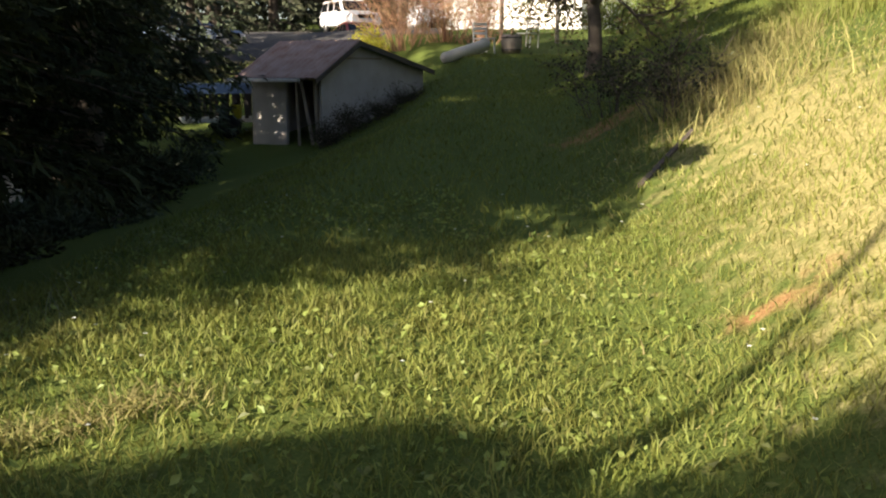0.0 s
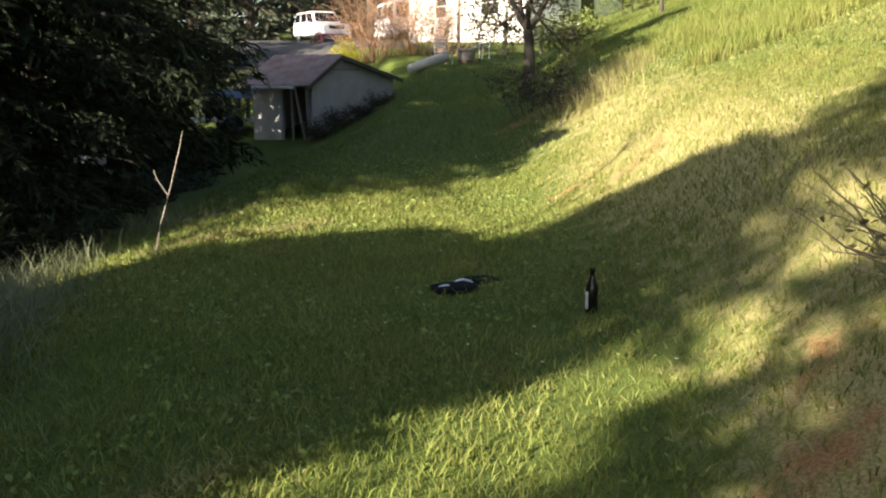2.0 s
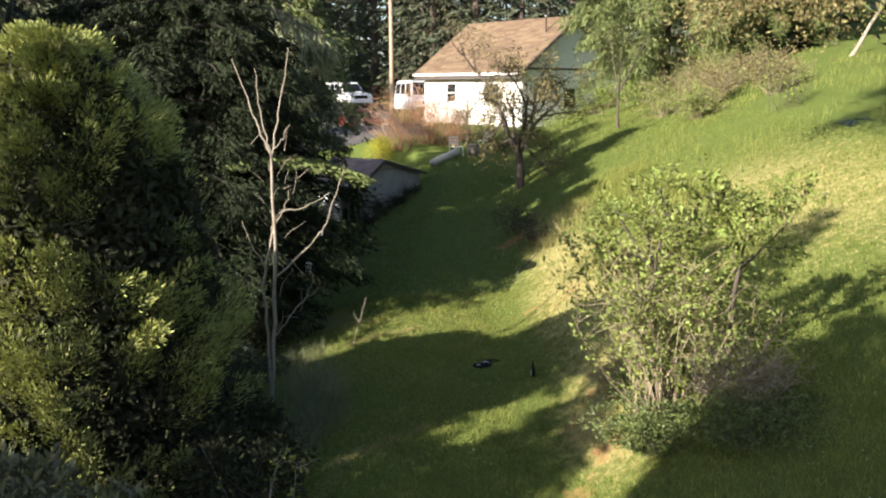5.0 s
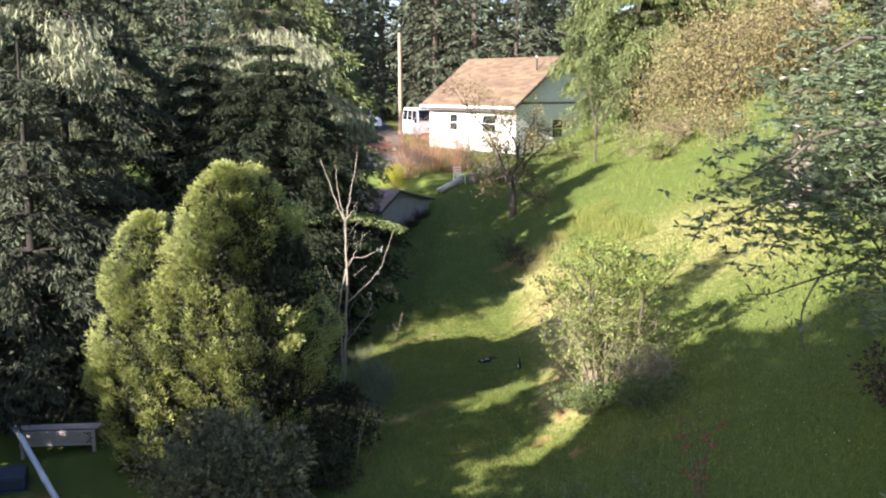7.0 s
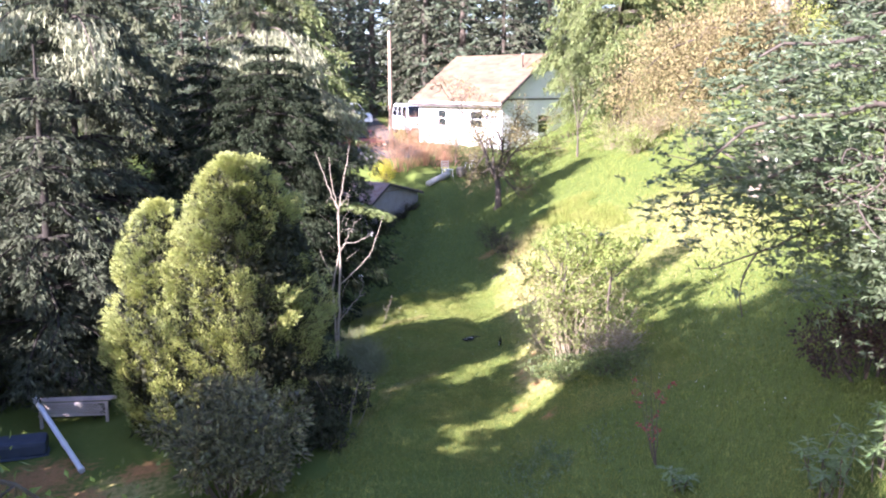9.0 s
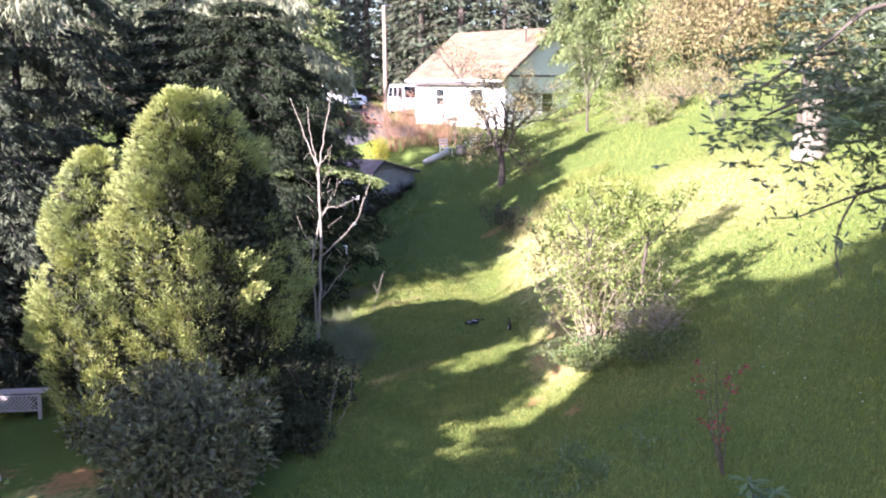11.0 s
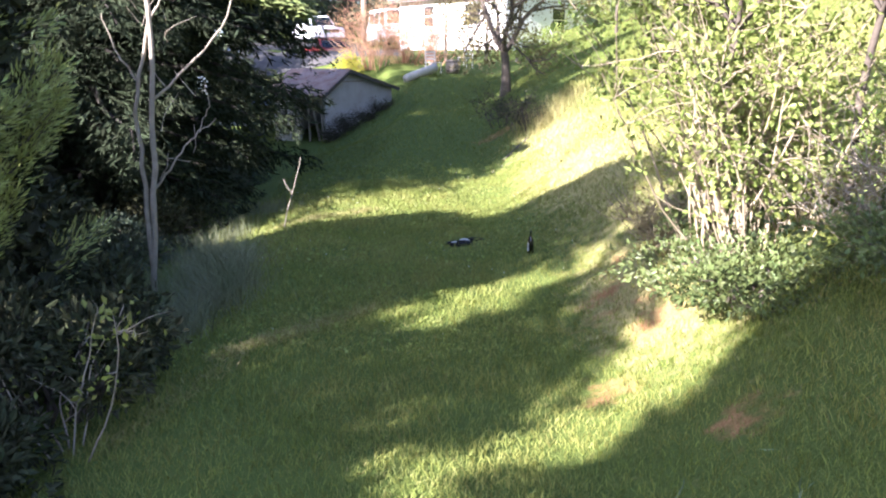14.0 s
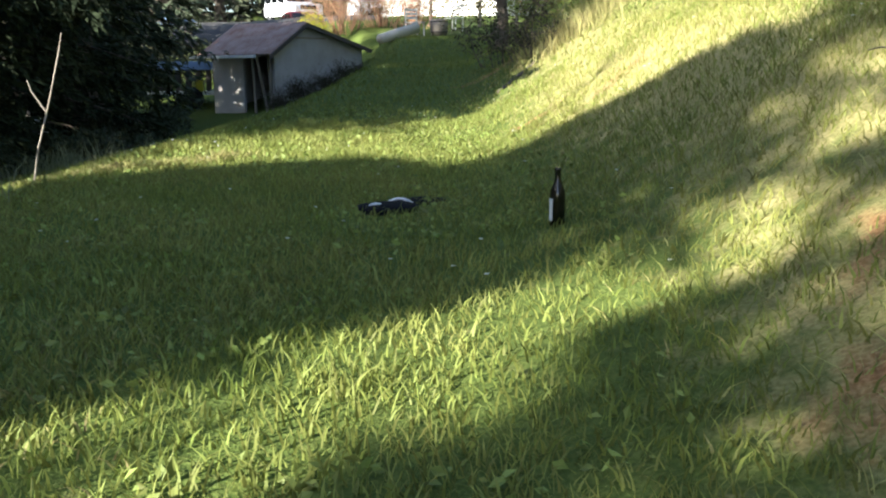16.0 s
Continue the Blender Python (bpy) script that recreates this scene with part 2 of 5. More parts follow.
def raw(name, verts, faces, mat, parent=None, label="", smooth=False):
    """A mesh from arrays: verts (n, 3), faces (k, 3 or 4)."""
    me = bpy.data.meshes.new(name)
    verts, faces = np.asarray(verts, np.float32), np.asarray(faces, np.int32)
    k, w = faces.shape
    me.vertices.add(len(verts))
    me.vertices.foreach_set("co", verts.ravel())
    me.loops.add(k * w)
    me.loops.foreach_set("vertex_index", faces.ravel())
    me.polygons.add(k)
    me.polygons.foreach_set("loop_start", np.arange(0, k * w, w, dtype=np.int32))
    me.polygons.foreach_set("use_smooth", np.full(k, smooth))
    me.update(calc_edges=True)
    me.materials.append(M[mat])
    ob = new(name, me)
    if parent:
        ob.parent = parent
    if label:
        tagged(ob, label)
    return ob


def thing(name, x, y, z, turn=0, label="", category="", group="", kind=""):
    ob = new(name)
    ob.empty_display_size = 0.2
    ob.matrix_basis = pose(x, y, z, 0, 0, turn)
    return tagged(ob, label, category, group, kind)


def box(bm, x0, y0, z0, x1, y1, z1, bevel=0.0, m=None):
    """A box with softened edges, added to bm."""
    c = Matrix.Translation(((x0 + x1) / 2, (y0 + y1) / 2, (z0 + z1) / 2)) @ Matrix.Diagonal((abs(x1 - x0), abs(y1 - y0), abs(z1 - z0), 1))
    got = bmesh.ops.create_cube(bm, size=1, matrix=(m @ c) if m else c)
    if bevel:
        edges = list({e for v in got["verts"] for e in v.link_edges})
        bmesh.ops.bevel(bm, geom=edges, offset=bevel, segments=2, profile=0.6, affect="EDGES")
    return bm


def prism(bm, outline, a, b, axis="y"):
    """An outline (list of 2D points) swept from a to b along an axis."""
    def at(p, h):
        return {"y": (p[0], h, p[1]), "x": (h, p[0], p[1]), "z": (p[0], p[1], h)}[axis]
    va, vb = [bm.verts.new(at(p, a)) for p in outline], [bm.verts.new(at(p, b)) for p in outline]
    bm.faces.new(va), bm.faces.new(vb[::-1])
    k = len(outline)
    for i in range(k):
        bm.faces.new((va[i], vb[i], vb[(i + 1) % k], va[(i + 1) % k]))
    bmesh.ops.recalc_face_normals(bm, faces=bm.faces)
    return bm


def lathe(bm, profile, sides=24, m=None):
    """A profile of (radius, height) turned round z."""
    rings = []
    for r, h in profile:
        ring = []
        for i in range(sides):
            a = 2 * math.pi * i / sides
            v = Vector((r * math.cos(a), r * math.sin(a), h))
            ring.append(bm.verts.new(m @ v if m else v))
        rings.append(ring)
    for p, q in zip(rings, rings[1:]):
        for i in range(sides):
            f = bm.faces.new((p[i], p[(i + 1) % sides], q[(i + 1) % sides], q[i]))
            f.smooth = True
    bm.faces.new(rings[0][::-1]), bm.faces.new(rings[-1])
    return bm


class Tubes:
    """Gathers tapering tubes (stems, limbs, twigs) into one mesh."""

    def __init__(self):
        self.v, self.f, self.n = [], [], 0

    def add(self, pts, radii, sides=6):
        pts = np.asarray(pts, float)
        d = np.gradient(pts, axis=0)
        d /= np.linalg.norm(d, axis=1)[:, None] + 1e-9
        ref = np.array([0.31, 0.95, 0.1])
        a = np.cross(d, ref)
        a /= np.linalg.norm(a, axis=1)[:, None] + 1e-9
        b = np.cross(d, a)
        ang = np.arange(sides) * 2 * math.pi / sides
        ring = np.cos(ang)[None, :, None] * a[:, None] + np.sin(ang)[None, :, None] * b[:, None]
        v = pts[:, None] + ring * np.asarray(radii, float)[:, None, None]
        k = len(pts)
        i, j = np.meshgrid(np.arange(k - 1), np.arange(sides), indexing="ij")
        q = np.stack([i * sides + j, i * sides + (j + 1) % sides, (i + 1) * sides + (j + 1) % sides, (i + 1) * sides + j], -1).reshape(-1, 4) + self.n
        self.v.append(v.reshape(-1, 3))
        self.f.append(q)
        self.n += k * sides

    def mesh(self, name, mat, parent=None, label="", kind=""):
        return tagged(raw(name, np.concatenate(self.v), np.concatenate(self.f), mat, parent, label, smooth=True), kind=kind)


def leaf_quads(rng, at, along, size, width, fold=0.25, face=None):
    """Leaves: a bent diamond each, from its foot 'at' along a direction; face: the way its flat side looks."""
    k = len(at)
    along = along / (np.linalg.norm(along, axis=1)[:, None] + 1e-9)
    side = np.cross(along, rng.normal(size=(k, 3)) if face is None else face)
    side /= np.linalg.norm(side, axis=1)[:, None] + 1e-9
    up = np.cross(side, along)
    size = np.broadcast_to(np.asarray(size, float), (k,))[:, None]
    w = size * width
    mid = at + along * size * 0.5 + up * size * fold * 0.4
    v = np.stack([at, mid + side * w * 0.5, at + along * size, mid - side * w * 0.5], 1).reshape(-1, 3)
    return v, np.arange(4 * k).reshape(-1, 4)


def crown(name, rng, at, along, size, width, mat, parent, label="", fold=0.25, fronds=False, face=None):
    """Foliage joined into one part; fronds: each spray is a stem with two side sprigs."""
    at, along = np.asarray(at), np.asarray(along)
    v, f = leaf_quads(rng, at, along, size, width, fold, face)
    if fronds:
        d = along / (np.linalg.norm(along, axis=1)[:, None] + 1e-9)
        side = np.cross(d, rng.normal(size=d.shape) * 0.5 + [0, 0, 1])
        side /= np.linalg.norm(side, axis=1)[:, None] + 1e-9
        vs, fs, n = [v], [f], len(v)
        for u, sg in ((0.25, 1), (0.42, -1)):
            w, g = leaf_quads(rng, at + d * (size * u)[:, None], d * 0.75 + side * sg * 0.75 + [0, 0, -0.15], size * 0.62, width * 0.9, fold)
            vs.append(w), fs.append(g + n)
            n += len(w)
        v, f = np.concatenate(vs), np.concatenate(fs)
    return tagged(raw(name, v, f, mat, parent, label), kind="stuff")


def blades(name, rng, xy, z, tall, wide, lean, mat, parent=None, label=""):
    """Grass: each blade a narrow bent strip of a quad and a tip."""
    k = len(xy)
    a = rng.uniform(0, 2 * math.pi, k)
    side = np.stack([np.cos(a), np.sin(a), 0 * a], -1) * (wide * rng.uniform(0.6, 1.3, k))[:, None] * 0.5
    b = rng.uniform(0, 2 * math.pi, k)
    out = np.stack([np.cos(b), np.sin(b), 0 * b], -1) * (tall * lean * rng.uniform(0.2, 1.2, k))[:, None]
    foot = np.column_stack([xy, z - 0.01])
    up = np.zeros((k, 3))
    up[:, 2] = tall
    mid = foot + up * 0.55 + out * 0.35
    top = foot + up * 0.95 + out
    v = np.stack([foot - side, foot + side, mid + side * 0.8, mid - side * 0.8, top], 1).reshape(-1, 3)
    base = 5 * np.arange(k)[:, None]
    f = np.concatenate([base + [0, 1, 2], base + [0, 2, 3], base + [3, 2, 4]])
    return raw(name, v, f, mat, parent, label)



# ---- the lie of the land ----
def ramp(v, stops):
    """A smooth curve through (place, height) stops."""
    if v <= stops[0][0]:
        return stops[0][1]
    for (a, p), (b, q) in zip(stops, stops[1:]):
        if v <= b:
            u = (v - a) / (b - a)
            u = u * u * (3 - 2 * u) * 0.5 + u * 0.5
            return p + (q - p) * u
    return stops[-1][1]


LAWN = [(-60, -1.6), (-25, -1.2), (-10, -0.6), (-5, -0.29), (0, -0.11), (7, 0.13), (18, 0.72), (27, 1.6), (35, 2.7), (45, 2.8), (55, 3.35), (90, 6.0), (200, 9.0)]
FOOT = [(-25, -1.0), (-8, 0.15), (-4, 0.75), (0, 0.98), (7, 1.05), (13, 1.5), (18, 2.2), (24, 3.5), (35, 6.5), (60, 14.0)]
EDGE = [(-25, -3.2), (-6, -2.6), (0, -2.3), (8, -1.05), (14, -0.5), (20, 0.25), (26, 0.6), (34, -2.4), (45, -9.0), (60, -20.0)]
FALL = [(0, 0.2), (8, 0.3), (14, 0.62), (20, 0.9), (26, 0.85), (36, 0.1)]
DEEP = [(0, 1.45), (14, 1.7), (22, 2.1), (30, 1.6), (42, 0.2), (60, 0.0)]


def height(x, y):
    """The ground: a lawn strip with a bank up to a meadow on one side and a drop to a garden on the other."""
    z = ramp(y, LAWN)
    r = x - ramp(y, FOOT)
    if r > -0.45:
        k = (r + 0.45) / 0.9
        z += 0.62 * (min(r, 1.6) if k > 1 else 0.45 * k * k)
        if r > 1.6:
            z += 0.37 * (min(r, 12) - 1.6) + 0.2 * max(0, min(r, 60) - 12)
    l = ramp(y, EDGE) - x
    if l > 0:
        d = ramp(y, DEEP)
        z -= d * (1 - math.exp(-ramp(y, FALL) * l / max(d, 0.01)))
    return z - 0.85 * math.exp(-((x + 4.0) / 2.6) ** 2 - ((y - 44.5) / 4.0) ** 2)  # the sunk end of the drive

# ---- the ground ----
def ground_at(x, y):
    return height(x, y) + 0.035 * noise.noise((x * 0.9, y * 0.9, 3.1)) + 0.02 * noise.noise((x * 2.6, y * 2.6, 7.7))


BARE = [(0.83, -4.2, 0.34), (1.4, -3.5, 0.34), (1.42, 3.8, 0.28), (1.75, 3.1, 0.22), (2.2, 3.6, 0.3), (-7.0, -5.4, 0.7), (-9.2, -5.2, 1.3), (-8.2, -6.6, 1.1), (1.75, 10.6, 0.7), (1.3, -5.6, 0.3), (1.3, -2.2, 0.34), (1.5, -2.9, 0.3), (1.55, -1.5, 0.26), (1.05, -2.7, 0.25)]


def dryness(x, y):
    """How strawy the turf is: most on the sunny bank; the last term paints the meadow's sunlight as straw."""
    r = x - ramp(y, FOOT)
    return math.exp(-((r - 1.3) / 1.1) ** 2) * math.exp(-((y - 3.0) / 6.5) ** 2) + 0.7 * math.exp(-((x - 1.35) / 0.55) ** 2) * math.exp(-((y + 2.9) / 1.7) ** 2) + 0.75 * math.exp(-((x + 7.3) / 1.5) ** 2) * math.exp(-((y + 6.3) / 1.2) ** 2) + 0.8 * math.exp(-((r - 6.0) / 3.2) ** 2) * math.exp(-((y - 4.0) / 6.0) ** 2)



def make_ground():
    def axis(lo, hi, step, far):
        a = list(np.arange(lo, hi + 1e-6, step))
        d, out, back = step, [hi], [lo]
        while out[-1] < far:
            d *= 1.35
            out.append(out[-1] + d)
            back.append(back[-1] - d)
        return np.array(back[:0:-1] + a + out[1:])
    xs, ys = axis(-13, 15, 0.28, 900), axis(-13, 34, 0.3, 900)
    verts = [(x, y, ground_at(x, y)) for y in ys for x in xs]
    k = len(xs)
    i, j = np.meshgrid(np.arange(len(ys) - 1), np.arange(k - 1), indexing="ij")
    faces = np.stack([i * k + j, i * k + j + 1, (i + 1) * k + j + 1, (i + 1) * k + j], -1).reshape(-1, 4)
    ob = raw("ground", verts, faces, "soil", smooth=True)
    v = np.array(verts)
    bare = np.zeros(len(v))
    for x, y, r in BARE:
        bare = np.maximum(bare, np.exp(-((v[:, 0] - x) ** 2 + (v[:, 1] - y) ** 2) / (r * r)))
    ob.data.attributes.new("bare", "FLOAT", "POINT").data.foreach_set("value", (bare * 0.72).astype(np.float32))
    ob.data.attributes.new("dry", "FLOAT", "POINT").data.foreach_set("value", np.array([0.65 * dryness(a, b) for a, b, _ in verts], np.float32))
    return tagged(ob, "sloping mown lawn with bare earth and straw patches", "ground", kind="structure")


ground = make_ground()
heights = np.vectorize(ground_at)


# ---- plants ----
def wander(rng, start, way, length, steps, bend, lift=0.0):
    """Points of a crooked stem."""
    pts, p, d = [np.array(start, float)], np.array(start, float), np.array(way, float)
    d /= np.linalg.norm(d)
    for _ in range(steps):
        d = d + rng.normal(size=3) * bend + np.array([0, 0, lift])
        d /= np.linalg.norm(d)
        p = p + d * length / steps
        pts.append(p.copy())
    return np.array(pts)


def scrub(name, x, y, tall, wide, seed, leaf, bark="bark", stems=9, leaves=2500, size=0.09, label="", category="shrub", group="", twigs=6, upright=0.5, leaf_label="", low=0.25, sink=0.05, width=0.55, lean=(0, 0), bunch=0.05, bend=0.13, twig_from=2):
    """A many-stemmed shrub: stems, side twigs and leaves round them."""
    rng = np.random.default_rng(seed)
    t = thing(name, x, y, ground_at(x, y) - sink, 0, label, category, group)
    tubes, tips = Tubes(), []
    for s in range(stems):
        a, r = rng.uniform(0, 2 * math.pi), rng.uniform(0.0, 1.0)
        slant = rng.uniform(0.1, 1.0)
        way = (math.cos(a) * r * (1 - upright) + lean[0] * slant, math.sin(a) * r * (1 - upright) + lean[1] * slant, 0.9)
        length = tall * rng.uniform(0.7, 1.05)
        pts = wander(rng, (math.cos(a) * r * wide * 0.3, math.sin(a) * r * wide * 0.3, 0), way, length, 9, bend)
        tubes.add(pts, np.linspace(0.004 + 0.0035 * tall, 0.003, len(pts)), 5)
        for _ in range(twigs):
            k = rng.integers(twig_from, 9)
            b = rng.uniform(0, 2 * math.pi)
            tw = wander(rng, pts[k], (math.cos(b), math.sin(b), rng.uniform(0.1, 1.0)), wide * rng.uniform(0.25, 0.6), 5, 0.2)
            tubes.add(tw, np.linspace(0.005, 0.002, len(tw)), 4)
            tips.append(tw)
        tips.append(pts[4:])
    tubes.mesh("branchwork", bark, t, kind="stuff")
    if leaves:
        pool = np.concatenate(tips)
        pool = pool[pool[:, 2] > low * tall]
        at = pool[rng.integers(0, len(pool), leaves)] + rng.normal(size=(leaves, 3)) * bunch * max(tall, 0.8)
        at[:, 2] = np.maximum(at[:, 2], 0.02)
        along = rng.normal(size=(leaves, 3)) + [0, 0, 0.25]
        crown("foliage", rng, at, along, size * rng.uniform(0.6, 1.3, leaves), width, leaf, t, leaf_label)
    return t


def mound(name, x, y, rx, ry, tall, seed, leaf, leaves=6000, size=0.1, label="", category="bush", group="", width=0.5, lumps=9, sink=0.1, turn=0, lump=0.55):
    """A dense bush: overlapping leafy lumps on short stems, with an uneven outline."""
    rng = np.random.default_rng(seed)
    t = thing(name, x, y, ground_at(x, y) - sink, turn, label, category, group)
    tubes, at, along = Tubes(), [], []
    for k in range(lumps):
        a, r = rng.uniform(0, 2 * math.pi), math.sqrt(rng.uniform(0, 1)) * 0.75
        h = tall * rng.uniform(0.35, 0.8) * (1 - 0.35 * r)
        c = np.array([math.cos(a) * r * rx, math.sin(a) * r * ry, h])
        foot = np.array([c[0] * 0.4, c[1] * 0.4, 0.0])
        mid = (foot + c) / 2 + rng.normal(size=3) * 0.08
        tubes.add([foot, mid, c], [0.03, 0.02, 0.008], 5)
        m = leaves // lumps
        d = rng.normal(size=(m, 3))
        d /= np.linalg.norm(d, axis=1)[:, None]
        rad = rng.uniform(0.45, 1.0, m) ** 0.5 * (1 + 0.25 * np.sin(5 * d[:, 0] + 4 * d[:, 1] + k) * np.cos(4 * d[:, 2] + k))
        ball = np.array([rx * lump, ry * lump, tall * lump * 0.69]) * rng.uniform(0.7, 1.15)
        p = c + d * rad[:, None] * ball
        at.append(p)
        along.append(d + rng.normal(size=(m, 3)) * 0.6 + [0, 0, 0.1])
    tubes.mesh("branchwork", "bark", t, kind="stuff")
    at, along = np.concatenate(at), np.concatenate(along)
    keep = at[:, 2] > 0.02
    at, along = at[keep], along[keep]
    crown("foliage", rng, at, along, size * rng.uniform(0.6, 1.35, len(at)), width, leaf, t)
    return t


def conifer(name, x, y, tall, reach, seed, leaf, first=0.12, per=7, whorls=22, droop=0.35, label="", group="", density=26, spray=0.30, bark="bark", girth=0.0, lean=(0, 0), side=None, z=None, hang=0.5, fronds=True, slim=0.2):
    """A fir: a tapered trunk, whorls of drooping boughs, and hanging sprays along each bough. side: a bearing in degrees that has boughs only within 90 of it."""
    rng = np.random.default_rng(seed)
    t = thing(name, x, y, (ground_at(x, y) if z is None else z) - 0.1, 0, label, "tree", group)
    tubes = Tubes()
    girth = girth or tall * 0.018
    hs = np.linspace(0, 1, 14)
    trunk = np.stack([lean[0] * hs * tall, lean[1] * hs * tall, hs * tall], -1)
    tubes.add(trunk, girth * (1 - hs) ** 0.8 + 0.02 + girth * 0.5 * np.exp(-hs * 18), 9)
    tubes.mesh("trunk", bark, t)
    boughs, at, along = Tubes(), [], []
    for w in range(whorls):
        u = first + (1 - first) * (w + rng.uniform(-0.3, 0.3)) / whorls
        u = min(max(u, first), 0.985)
        spread = reach * (1 - u) ** 0.75 * min(1.0, 0.55 + (u - first) * 3)
        for b in range(per):
            a = 2 * math.pi * (b + rng.uniform(-0.4, 0.4)) / per + w * 0.7
            if side is not None and math.cos(a - radians(side)) < 0:
                continue
            length = spread * rng.uniform(0.65, 1.15) + 0.15
            s = np.linspace(0, 1, 7)
            rise = 0.25 * s - droop * s * s * 1.5 + 0.12 * s ** 4
            wob = rng.normal(size=(7, 2)) * 0.03 * length * s[:, None]
            p = np.stack([trunk[0, 0] + lean[0] * u * tall + np.cos(a) * s * length + wob[:, 0], lean[1] * u * tall + np.sin(a) * s * length + wob[:, 1], u * tall + rise * length], -1)
            boughs.add(p, np.linspace(0.02 + 0.012 * length, 0.005, 7), 4)
            m = max(6, int(density * length))
            f = np.clip(rng.beta(2.2, 1.3, m), 0.08, 1)
            base = np.stack([np.interp(f, s, p[:, c]) for c in range(3)], -1)
            out = np.array([math.cos(a), math.sin(a), 0.0])
            cross = np.array([-math.sin(a), math.cos(a), 0.0])
            sd = rng.choice([-1, 1], m)[:, None] * rng.uniform(0.3, 1.0, m)[:, None]
            fan = rng.uniform(0, 1, m)[:, None] * length * 0.26 * (1.15 - f[:, None])
            at.append(base + cross * sd * fan + rng.normal(size=(m, 3)) * 0.03 * length)
            along.append(out * rng.uniform(0.2, 0.9, m)[:, None] + cross * sd * 0.8 + np.array([0, 0, -1]) * rng.uniform(0.0, 1.4, m)[:, None] * hang)
    boughs.mesh("branchwork", bark, t, kind="stuff")
    at, along = np.concatenate(at), np.concatenate(along)
    crown("foliage", rng, at, along, spray * rng.uniform(0.55, 1.3, len(at)), slim, leaf, t, fold=0.4, fronds=fronds)
    return t


def cypress(x, y):
    """A dense golden cypress of four grown-together columns, its plumes gathered in billows with dark clefts between."""
    rng = np.random.default_rng(3)
    t = thing("golden_cypress", x, y, ground_at(x, y) - 0.1, 0, "dense yellow-green golden cypress with feathery upright plumes", "tree")
    # own place of the foot, lean of the top, radii, height
    lobes = [(0.42, 0.05, 0.33, -1.05, 1.85, 1.38, 6.35), (-1.05, 0.1, -0.1, 0.0, 1.4, 1.45, 5.25), (1.2, 0.3, 0.0, -0.1, 1.45, 1.4, 5.3), (-0.25, 0.9, 0.0, 0.0, 1.25, 1.25, 4.75)]

    def profile(u):
        return np.maximum(0.0, 1 - u ** 3.4) ** 0.62 * np.minimum(1.0, 0.84 + 0.5 * u)

    def inside(p, k, slack):
        cx, cy, tx, ty, rx, ry, top = lobes[k]
        u = np.clip(p[:, 2] / top, 0, 1)
        r = profile(u) * slack + 1e-6
        return (((p[:, 0] - cx - tx * u ** 1.5) / (rx * r)) ** 2 + ((p[:, 1] - cy - ty * u ** 1.5) / (ry * r)) ** 2 < 1) & (p[:, 2] < top * 0.98)
    stems, core = Tubes(), []
    at, along, big, face = [], [], [], []
    for k, (cx, cy, tx, ty, rx, ry, top) in enumerate(lobes):
        trunk = Tubes()
        hs = np.linspace(0, 1, 10)
        trunk.add(np.stack([cx * 0.6 + (cx * 0.4 + tx) * hs ** 1.4, cy * 0.6 + (cy * 0.4 + ty) * hs ** 1.4, hs * top * 0.8], -1), 0.13 * (1 - hs) + 0.02, 8)
        trunk.mesh("trunk", "bark", t)
        girth = 0.5 * (rx + ry)
        n = int(2 * math.pi * girth * top / 0.62)
        cells = np.column_stack([rng.uniform(0, 2 * math.pi, n), rng.uniform(0.02, 1.0, n) ** 0.9 * top])
        swell = rng.uniform(0.88, 1.10, n)
        for _ in range(int(2 * math.pi * girth * top * 13)):
            a, u = rng.uniform(0, 2 * math.pi), rng.uniform(0.03, 0.985)
            da = np.abs((cells[:, 0] - a + math.pi) % (2 * math.pi) - math.pi) * girth * max(float(profile(u)), 0.3)
            dz = (cells[:, 1] - u * top) * 0.8
            d = np.sqrt(da ** 2 + dz ** 2)
            c = int(np.argmin(d))
            near = min(d[c] / 0.62, 1.0)
            if near > rng.uniform(0.62, 1.25):
                continue
            # the side away from the sun is thinned, so dark inner foliage stands for its shade
            if max(-1.25, -1.25 + (u - 0.6) * 1.6) < (a + math.pi) % (2 * math.pi) - math.pi < 1.4 and swell[c] < 1.05 and rng.uniform(0, 1) < 0.9:
                continue
            r = float(profile(u)) * swell[c] * (1.05 - 0.24 * near ** 2) * rng.uniform(0.93, 1.03)
            out = np.array([math.cos(a), math.sin(a), 0.0])
            tip = np.array([cx + tx * u ** 1.5 + rx * r * out[0], cy + ty * u ** 1.5 + ry * r * out[1], u * top])
            if any(inside(tip[None], j, 0.86)[0] for j in range(4) if j != k):
                continue
            length = rng.uniform(0.45, 0.95) * (0.55 + 0.45 * float(profile(u)))
            way = out * (0.75 + 0.5 * u * u) + np.array([0, 0, 0.75]) + rng.normal(size=3) * 0.16
            way /= np.linalg.norm(way)
            foot = tip - way * length
            foot[2] = max(foot[2], 0.1)
            stems.add([foot - out * 0.25, (foot + tip) / 2, tip - way * 0.08], [0.012, 0.008, 0.003], 4)
            m = 145
            f = rng.beta(1.5, 1.0, m)
            fat = 0.15 * np.sin(np.pi * np.clip(f * 0.78 + 0.12, 0, 1)) + 0.025
            off = rng.normal(size=(m, 3))
            off /= np.linalg.norm(off, axis=1)[:, None]
            at.append(foot + way * length * f[:, None] + off * (fat * rng.uniform(0.35, 1, m))[:, None])
            along.append(way * 1.1 + off * 0.7)
            face.append(off + out * 0.9 + rng.normal(size=(m, 3)) * 0.35)
            big.append(np.full(m, 0.075))
        # dark core leaves: the shade of the clefts is put into their colour
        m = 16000
